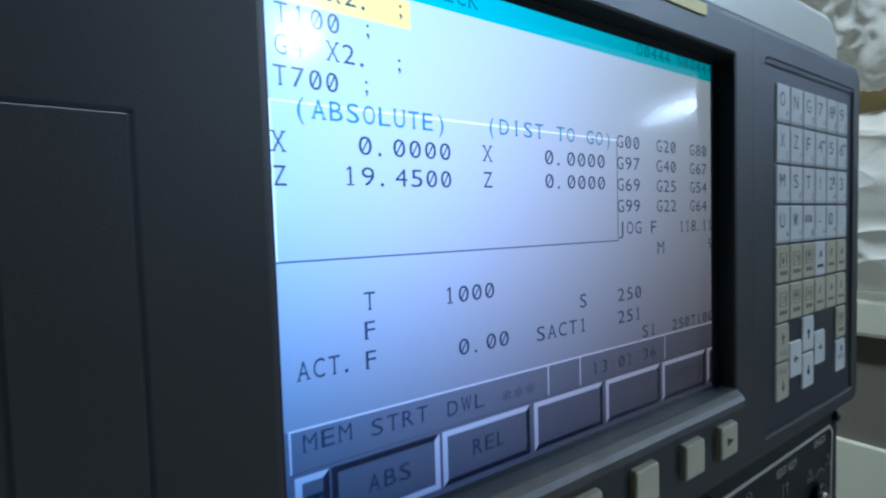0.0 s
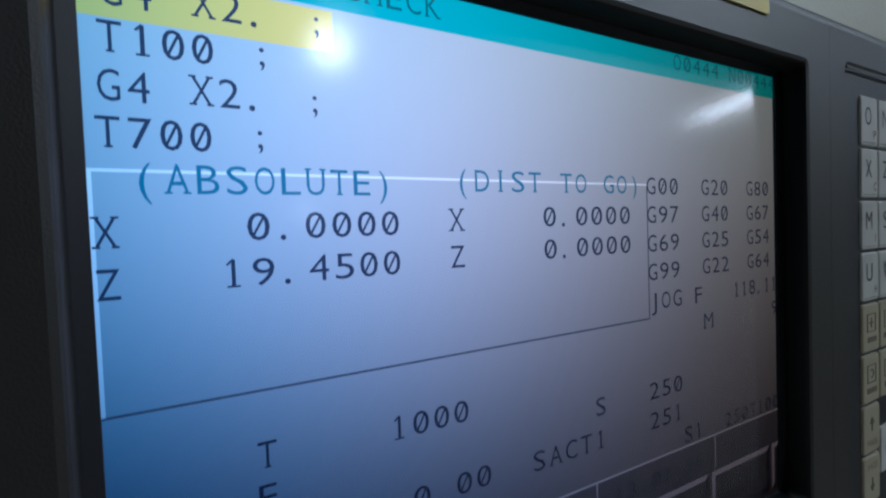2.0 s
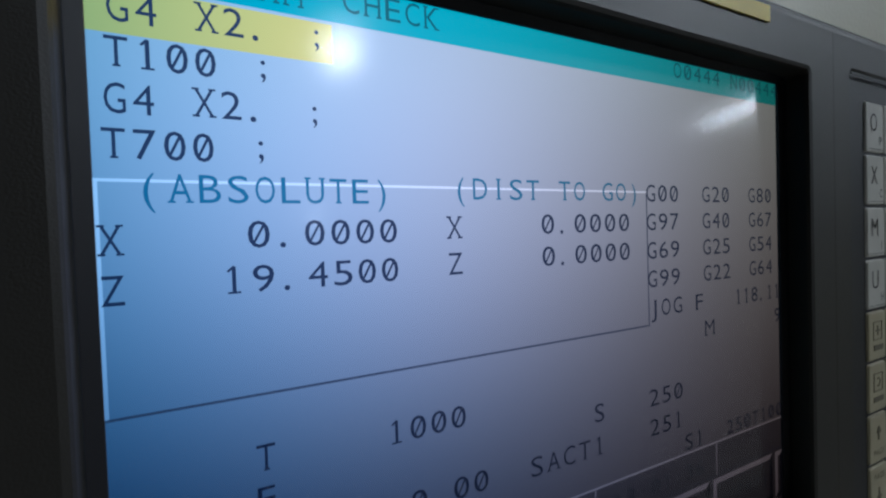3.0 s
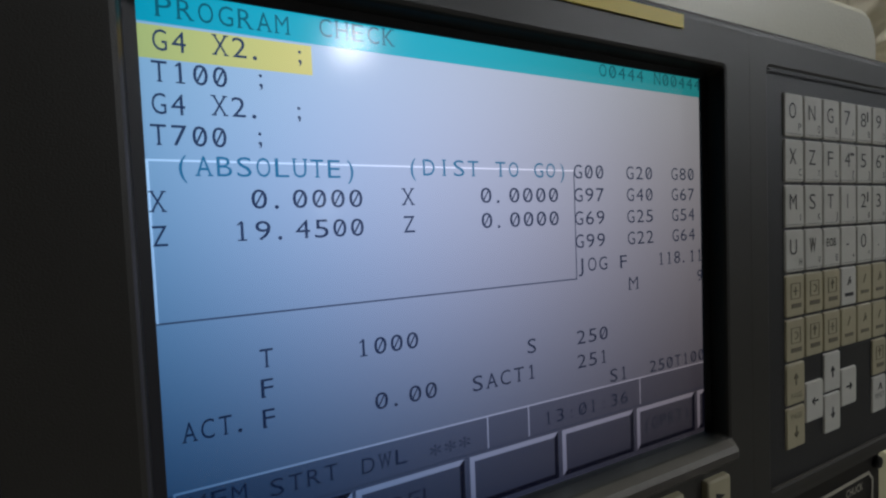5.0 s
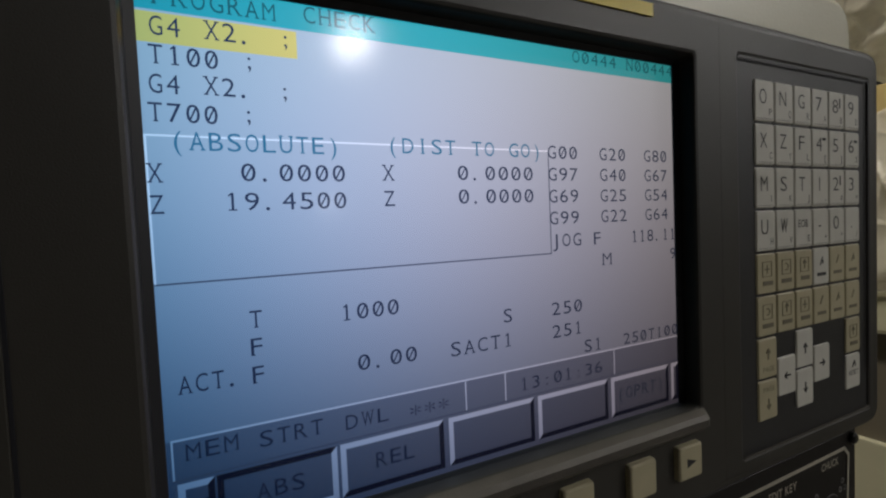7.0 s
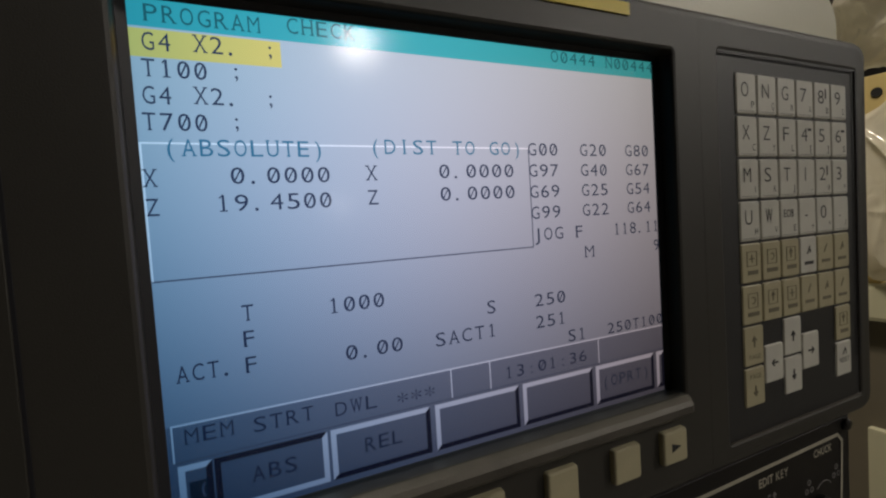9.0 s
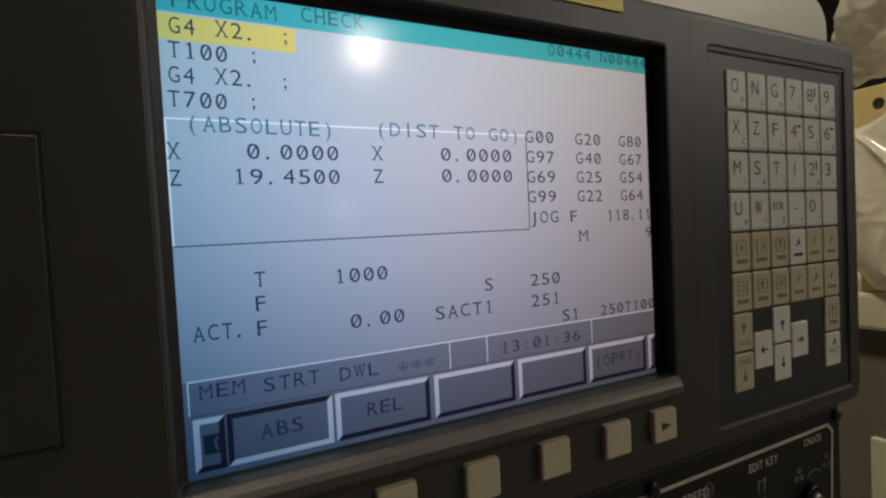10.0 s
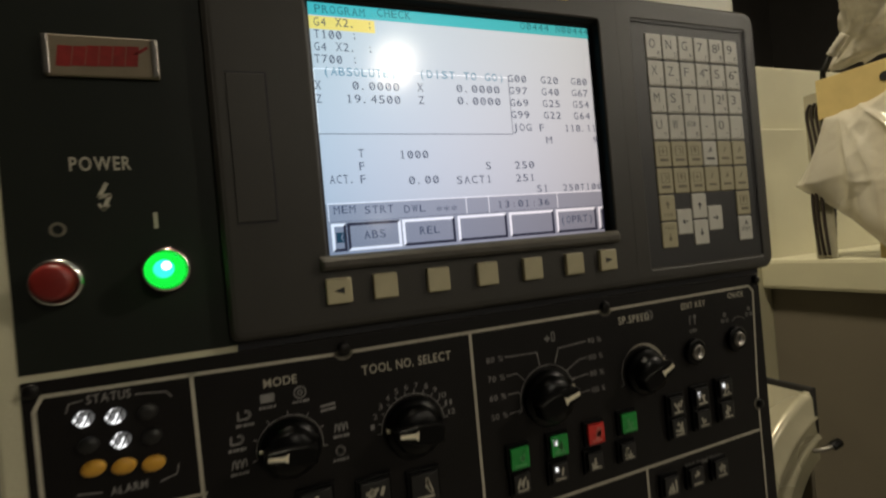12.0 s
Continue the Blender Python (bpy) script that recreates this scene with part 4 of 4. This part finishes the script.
def feed_scale(bm):
    fx, fz = FEED
    for k, t in enumerate(("80 %", "70 %", "60 %", "50 %")):
        z = 1.2290 - k * 0.0107
        add_words(bm, t, 0.0800, 0.0905, z, 0.0031, YW)
        if k:
            a = radians((140, 165, 190)[k - 1])
            add_strip(bm, [(0.0918, z + 0.0016), (0.0985, z + 0.0018), (fx + 0.0190 * math.cos(a), fz + 0.0190 * math.sin(a))], 0.0004, YW)
    for k, t in enumerate(("90 %", "100 %", "110 %", "120 %")):
        z = 1.2295 - k * 0.0100
        add_words(bm, t, 0.1490, 0.1590, z, 0.0031, YW)
        if k:
            a = radians((42, 22, 2)[k - 1])
            add_strip(bm, [(0.1475, z + 0.0018), (0.1415, z + 0.0014), (fx + 0.0192 * math.cos(a), fz + 0.0192 * math.sin(a))], 0.0004, YW)
    add_strip(bm, [(0.0918, 1.2306), (0.1128, 1.2300), (0.1140, 1.2222)], 0.0005, YW)
    add_strip(bm, [(0.1475, 1.2312), (0.1275, 1.2300), (0.1245, 1.2218)], 0.0005, YW)
    add_strip(bm, [(0.1238, 1.2350), (0.1238, 1.2400), (0.1256, 1.2400), (0.1256, 1.2350), (0.1238, 1.2350)], 0.0005, YW)
    add_strip(bm, [(0.1190, 1.2368), (0.1222, 1.2368)], 0.0012, YW)
    add_strip(bm, [(0.1206, 1.2352), (0.1206, 1.2384)], 0.0008, YW)


printed("feed_scale", panel, feed_scale, M_DIMLINE)


def mode_symbol(x, z, kind, seed):
    """A small symbol beside the mode switch, with a line of small print too worn to read below it."""
    rnd = random.Random(seed)
    def draw(bm):
        if kind == "block":
            add_strip(bm, [(x - 0.0022, z), (x + 0.0024, z)], 0.0040, YW)
            add_strip(bm, [(x + 0.0026, z + 0.0014), (x + 0.0034, z + 0.0004)], 0.0008, YW)
        elif kind == "wheel":
            add_strip(bm, arc(x, z, 0.0027, 0, 360, 16), 0.0007, YW)
            add_strip(bm, arc(x, z, 0.0011, 0, 360, 10), 0.0006, YW)
        elif kind == "waves":
            for j in range(3):
                add_strip(bm, [(x - 0.0030 + 0.0022 * j, z - 0.0018), (x - 0.0024 + 0.0022 * j, z + 0.0016), (x - 0.0014 + 0.0022 * j, z + 0.0016), (x - 0.0012 + 0.0022 * j, z - 0.0014)], 0.0006, YW)
        elif kind == "dot":
            add_strip(bm, arc(x, z, 0.0014, 0, 360, 12), 0.0022, YW)
        elif kind == "bent":
            add_strip(bm, [(x - 0.0026, z + 0.0020), (x - 0.0026, z - 0.0016), (x + 0.0004, z - 0.0016)], 0.0008, YW)
            add_strip(bm, arc(x + 0.0008, z + 0.0002, 0.0017, -100, 100, 8), 0.0012, YW)
        else:
            for j in range(2):
                add_strip(bm, [(x - 0.0032, z + 0.0010 - 0.0022 * j), (x + 0.0036, z + 0.0014 - 0.0022 * j)], 0.0011, YW)
        if kind != "words":
            for j in range(5):
                c = x - 0.0036 + 0.0016 * j
                add_strip(bm, [(c, z - 0.0044), (c + rnd.uniform(0.0006, 0.0011), z - 0.0043)], rnd.uniform(0.0009, 0.0014), YW)
    printed("mode_symbol", panel, draw, M_DIMLINE)


for seed, (x, z, kind) in enumerate(((-0.0497, 1.2045, "waves"), (-0.0497, 1.2155, "bent"), (-0.0458, 1.2262, "bent"), (-0.0353, 1.2324, "block"), (-0.0203, 1.2323, "wheel"), (-0.0080, 1.2225, "words"), (-0.0025, 1.2115, "waves"), (-0.0036, 1.2000, "dot"))):
    mode_symbol(x, z, kind, seed)


def key_switch(x, z):
    k = part("key_switch", lathe([(0.0052, 0.0), (0.0052, 0.0036), (0.0046, 0.0046), (0.0037, 0.0048), (0.0035, 0.0040), (0.0004, 0.0040)], (x, YO, z), 28), M_STEEL, panel, "round steel key switch", smooth=True)
    printed("slot", k, lambda bm: add_strip(bm, [(x - 0.0008, z - 0.0026), (x + 0.0008, z + 0.0026)], 0.0010, YO - 0.0043), M_GASKET)
    part("collar", lathe([(0.0088, 0.0), (0.0088, 0.0024), (0.0078, 0.0032), (0.0064, 0.0032)], (x, YO, z), 28), M_KNOB, k, smooth=True)


key_switch(0.2345, 1.2108)
key_switch(0.2738, 1.2138)


def square_button(x, z, w, cap, label, art, glint_spot=False, seed=0):
    body = part("push_button", box(x - w / 2 - 0.0016, x + w / 2 + 0.0016, YO - 0.0022, YO, z - w / 2 - 0.0016, z + w / 2 + 0.0016, 0.0006), M_KNOB, panel, label)
    part("cap", box(x - w / 2, x + w / 2, YO - 0.0042, YO - 0.0022, z - w / 2, z + w / 2, 0.0008), cap, body)
    rnd = random.Random(seed)
    def draw(bm):
        y = YO - 0.0044
        for k in range(3 + seed % 3):
            a, b = (rnd.uniform(-0.3, 0.3) * w for _ in range(2))
            add_strip(bm, [(x + a, z + b), (x + a * 0.3 + w * rnd.uniform(-0.15, 0.25), z + rnd.uniform(-0.32, 0.32) * w)], w * 0.12, y, 0.0001)
        add_strip(bm, [(x - w * 0.3, z - w * 0.33), (x + w * 0.3, z - w * 0.33)], w * 0.09, y, 0.0001)
    printed("legend", body, draw, art)
    if glint_spot:
        # glint on the cap, imitated by a small glowing box
        part("lens", box(x - w * 0.36, x - w * 0.14, YO - 0.0046, YO - 0.0043, z + w * 0.08, z + w * 0.34, 0.0001, 1), L_FACET, body, "small glowing patch in place of a glint on the cap")
    return body


M_ARTG = mat("pale_green_print", (0.10, 0.38, 0.13), 0.5)
M_ARTR = mat("pale_red_print", (0.60, 0.16, 0.13), 0.5)
for i, (x, z, c, a) in enumerate(((0.0940, 1.1738, M_CAPG, M_ARTG), (0.1204, 1.1748, M_CAPG, M_ARTG), (0.1468, 1.1758, M_CAPR, M_ARTR), (0.1722, 1.1770, M_CAPG, M_ARTG))):
    square_button(x, z, 0.0118, c, "red square push button" if c is M_CAPR else "green square push button", a, i == 1, i)
for i, x in enumerate((0.0940, 0.1192, 0.1447, 0.1698)):
    square_button(x, 1.1595, 0.0108, M_CAP, "black square push button with printed symbol", M_LINE, i == 1, i + 5)
for i, x in enumerate((0.2122, 0.2342, 0.2566)):
    square_button(x, 1.1808 + 0.0016 * (i - 1), 0.0118, M_CAP, "black square push button with printed symbol", M_LINE, i > 0, i + 11)
    square_button(x, 1.1660 + 0.0012 * (i - 1), 0.0118, M_CAP, "black square push button with printed symbol", M_LINE, False, i + 17)
    square_button(x - 0.0105, 1.1296, 0.0118, M_CAP, "black square push button with printed symbol", M_LINE, False, i + 23)
for i, x in enumerate((-0.0174, 0.0110, 0.0371)):
    square_button(x, 1.1775 - 0.0025 * i, 0.0150, M_CAP, "black square push button with printed symbol", M_LINE, False, i + 31)

# ---- the machine beside the panel ----
lathe_body = thing("machine_enclosure", (1.4, 0.75, 0.0), "cream painted sheet-metal enclosure of a lathe", "machine")
part("back_panel", box(0.45, 2.9, 0.72, 0.80, 0.25, 1.560, 0.006), M_MACHINE, lathe_body)
part("upper_panel", box(0.45, 2.9, 0.745, 0.80, 1.5605, 1.752, 0.006), M_MACHINE, lathe_body)
part("base", box(0.35, 3.0, 0.70, 1.8, 0.0, 0.249, 0.01), M_GREY, lathe_body)
part("side_panel", box(1.335, 1.40, -0.55, 0.7195, 0.0, 1.095, 0.006), M_GREY, lathe_body, "grey-brown lower side panel")
part("ledge", box(1.30, 1.95, -0.60, 0.7190, 1.097, 1.180, 0.010), M_MACHINE, lathe_body, "cream ledge along the side")
part("cover_plate", box(1.316, 1.3349, -0.30, 0.430, 0.58, 0.850, 0.003), M_MACHINE, lathe_body, "cream cover plate on the side panel")

bracket = thing("bracket", (1.33, 0.45, 1.18), "yellowed metal bracket plate with a hole", "bracket")
part("plate", box(1.30, 1.312, 0.20, 0.537, 1.528, 1.628, 0.003), M_BRACKET, bracket)
part("stem", box(1.315, 1.345, 0.40, 0.44, 1.1801, 1.56, 0.003), M_BRACKET, bracket)
part("hole", lathe([(0.010, 0.0), (0.010, -0.002)], (1.2995, 0.395, 1.59), 24, "x"), M_HOLE, bracket)

junction = thing("cable_holder", (1.32, 0.56, 1.18), "pale plate with dark cables looped behind it", "cable holder")
part("plate", box(1.312, 1.322, 0.530, 0.575, 1.1801, 1.602, 0.002), M_SHEET, junction)


def tube(points, r, seg=10, ribs=0, res=8):
    """A round tube through points, smoothly, ribbed if asked."""
    pts = [Vector(p) for p in points]
    path = []
    for i in range(len(pts) - 1):
        p0, p1, p2, p3 = pts[max(i - 1, 0)], pts[i], pts[i + 1], pts[min(i + 2, len(pts) - 1)]
        for k in range(res):
            t = k / res
            path.append(0.5 * ((2 * p1) + (p2 - p0) * t + (2 * p0 - 5 * p1 + 4 * p2 - p3) * t * t + (3 * p1 - p0 - 3 * p2 + p3) * t ** 3))
    path.append(pts[-1])
    loops = []
    for i, p in enumerate(path):
        d = (path[min(i + 1, len(path) - 1)] - path[max(i - 1, 0)]).normalized()
        u = d.orthogonal().normalized()
        if i:
            u = (last - d * last.dot(d)).normalized()
        last = u
        v = d.cross(u)
        rr = r * (0.85 + 0.15 * (i % 2)) if ribs else r
        loops.append([p + (u * math.cos(2 * math.pi * k / seg) + v * math.sin(2 * math.pi * k / seg)) * rr for k in range(seg)])
    bm = bmesh.new()
    add_loops(bm, loops, True, True)
    bmesh.ops.recalc_face_normals(bm, faces=bm.faces)
    return bm


for k in range(3):
    y = 0.540 + 0.011 * k
    part("cable", tube([(1.305, y, 1.19), (1.300 - 0.004 * (k % 2), y + 0.004, 1.32), (1.304, y - 0.004, 1.45), (1.303, y + 0.003, 1.545), (1.306, y - 0.006, 1.575)], 0.0036), M_CABLE, junction, smooth=True)

gooseneck = thing("gooseneck_lamp", (1.32, 0.50, 1.18), "ribbed black gooseneck of a work lamp under plastic", "work lamp")
part("hose", tube([(1.330, 0.545, 1.1801), (1.330, 0.53, 1.45), (1.32, 0.530, 1.625), (1.305, 0.512, 1.655), (1.30, 0.490, 1.685), (1.302, 0.474, 1.703)], 0.0068, 10, 1, 24), M_HOSE, gooseneck)


def wrinkled_bag(name, label, centre, size, seed, neck, tie, flat_bottom=None, fold=0.16, subdiv=6):
    """A loose film bag: a ball drawn out of shape, with gathered folds that run from the neck."""
    bm = bmesh.new()
    bmesh.ops.create_icosphere(bm, subdivisions=subdiv, radius=1.0)
    off = Vector((seed * 3.1, seed * 1.7, seed * 0.9))
    nk = Vector(neck).normalized() if neck else None
    for v in bm.verts:
        d = v.co.normalized()
        n1 = noise.noise(d * 1.3 + off)
        n2 = 0.35 + 0.65 * (1 - abs(noise.noise(Vector((d.x * 2.6, d.y * 2.6, d.z * 1.7)) + off * 2))) ** 4
        n3 = 0.35 + 0.65 * (1 - abs(noise.noise(Vector((d.x * 6, d.y * 6, d.z * 3.5)) + off * 3 + Vector((n1, n1, n1)) * 1.5))) ** 5
        n4 = 1 - abs(noise.noise(d * 17 + off))
        s = 1 + 0.22 * n1 + fold * (n2 - 0.8) + fold * 0.55 * (n3 - 0.8) + fold * 0.2 * (n4 - 0.8)
        p = Vector((d.x * size[0], d.y * size[1], d.z * size[2])) * s
        if nk:
            t = max(0.0, d.dot(nk))
            pull = t ** 5
            gather = 1 - 0.75 * min(1, t ** 6)
            axis = nk * p.dot(nk)
            p = axis * (1 + 0.55 * pull) + (p - axis) * gather
        v.co = p + Vector(centre)
        if flat_bottom is not None and v.co.z < flat_bottom:
            v.co.z = flat_bottom + (v.co.z - flat_bottom) * 0.02
    ob = part(name, bm, M_FILM, smooth=True)
    part("tie", tube(tie, 0.0115, 14, 1, 5), M_FILM, ob, "gathered film twisted round the hose", smooth=True)
    return tagged(ob, label, "plastic bag")


wrinkled_bag("plastic_bag", "crumpled milky plastic bag tied round a work lamp", (1.36, 0.262, 1.858), (0.15, 0.20, 0.235), 3, (0, 0.80, -0.55), [(1.300, 0.497, 1.676), (1.300, 0.480, 1.696), (1.302, 0.465, 1.714)])

def draped_sheet(name, label, corners, hang, x_mid, depth, seed, rings=90, spokes=260):
    """A film sheet thrown over something: puffed between its corners, with folds that run in from them."""
    cy = sum(c[0] for c in corners) / len(corners)
    cz = sum(c[1] for c in corners) / len(corners)
    n = len(corners)
    rim = []
    for k in range(spokes):
        t = k / spokes * n
        i = int(t)
        f = t - i
        a, b = corners[i], corners[(i + 1) % n]
        sag = -0.012 * math.sin(math.pi * f)
        y, z = a[0] + (b[0] - a[0]) * f, a[1] + (b[1] - a[1]) * f
        out = Vector((y - cy, z - cz)).normalized()
        rim.append((y + out.x * sag, z + out.y * sag, f))
    bm = bmesh.new()
    def surface(side):
        loops = []
        for j in range(1, rings + 1):
            r = j / rings
            lp = []
            for k, (y, z, f) in enumerate(rim):
                a = 2 * math.pi * k / spokes
                puff = (1 - r ** 2.6) ** 0.5 if r < 1 else 0.0
                py, pz = cy + (y - cy) * r, cz + (z - cz) * r
                # folds fan out from where the sheet hangs, others wander across it
                fan = math.atan2(pz - hang[1], py - hang[0])
                far = math.hypot(pz - hang[1], py - hang[0])
                warp = noise.noise(Vector((py * 4, pz * 4, seed * 3)))
                ridge = (1 - abs(noise.noise(Vector((fan * 2.2 + 0.25 * warp, far * 1.2, seed))))) ** 7 * min(1, far * 6)
                crease = (1 - abs(noise.noise(Vector((py * 4.5 + warp, pz * 4.5 + seed - warp, 0.7))))) ** 9
                crease += 0.4 * (1 - abs(noise.noise(Vector((py * 12 - warp, pz * 9 + warp, seed * 1.3))))) ** 10
                fine = noise.noise(Vector((py * 30, pz * 30, seed)))
                d = depth * puff * (0.75 + 0.45 * noise.noise(Vector((py * 5, pz * 5, seed * 2))))
                d += depth * (0.20 * ridge * (0.2 + puff) + 0.13 * crease * (0.15 + puff) + 0.02 * fine * puff)
                lp.append((x_mid + side * max(d, 0.001 * (1 - r)), cy + (y - cy) * r, cz + (z - cz) * r))
            loops.append(lp)
        return loops
    front, back = surface(-1), surface(0.8)
    add_loops(bm, front + back[::-1][1:], True, True)
    bmesh.ops.recalc_face_normals(bm, faces=bm.faces)
    return tagged(part(name, bm, M_FILM, smooth=True), label, "plastic sheet")


draped_sheet("plastic_sheet", "large milky plastic sheet draped over machine parts", ((0.612, 1.372), (0.535, 1.535), (0.36, 1.585), (0.05, 1.62), (-0.25, 1.55), (-0.30, 1.22), (0.05, 1.184), (0.41, 1.186)), (0.50, 1.60), 1.318, 0.075, 4.3)

drum = thing("round_guard", (0.983, 0.5, 0.0), "pale sheet-metal drum guard with a ridged ring-shaped end", "machine guard")
DC, DR = (0.983, 0.36, 0.704), 0.2725


def guard():
    prof = [(0.150, -0.05), (0.150, 0.000), (0.156, 0.004), (0.185, 0.004), (0.192, 0.010), (0.199, 0.004), (0.222, 0.003), (0.226, 0.007), (0.230, 0.003), (0.262, 0.002), (DR, -0.003), (DR, -0.012), (DR - 0.003, -0.014), (DR - 0.003, -0.34)]
    bm = bmesh.new()
    add_loops(bm, [[(DC[0] + r * math.cos(2 * math.pi * k / 96), DC[1] - d, DC[2] + r * math.sin(2 * math.pi * k / 96)) for k in range(96)] for r, d in prof])
    bmesh.ops.recalc_face_normals(bm, faces=bm.faces)
    bmesh.ops.bisect_plane(bm, geom=bm.verts[:] + bm.edges[:] + bm.faces[:], plane_co=(DC[0] - 0.074, 0, 0), plane_no=(1, 0, 0), clear_outer=True)
    return bm


part("shell", guard(), M_SHEET, drum, smooth=True)
part("stand", box(DC[0] - 0.24, DC[0] - 0.076, 0.44, 0.66, 0.0, 0.62, 0.006), M_GREY, drum)
part("end_plate", box(DC[0] - 0.078, DC[0] - 0.068, DC[1] + 0.012, DC[1] + 0.34, 0.45, 0.878, 0.002), M_GREY, drum)
part("flange", box(DC[0] - 0.079, DC[0] - 0.069, DC[1] - 0.004, DC[1] + 0.345, 0.880, 0.973, 0.003), M_HOLE, drum, "black end flange")
# thin near-black tube that draws the dark line along the drum's back
part("back_line", tube([(DC[0] + (DR + 0.001) * math.cos(radians(a)), DC[1] + 0.338, DC[2] + (DR + 0.001) * math.sin(radians(a))) for a in range(106, 170, 8)], 0.006), M_HOLE, drum, "thin dark line along the back of the drum", smooth=True)
part("lever", tube([(0.885, 0.352, 0.862), (0.892, 0.338, 0.868), (0.906, 0.332, 0.872)], 0.004), M_STEEL, drum, "small steel lever", smooth=True)
part("knob", tube([(0.906, 0.332, 0.872), (0.914, 0.330, 0.876), (0.922, 0.329, 0.878)], 0.008), M_KNOB, drum, "black lever knob", smooth=True)
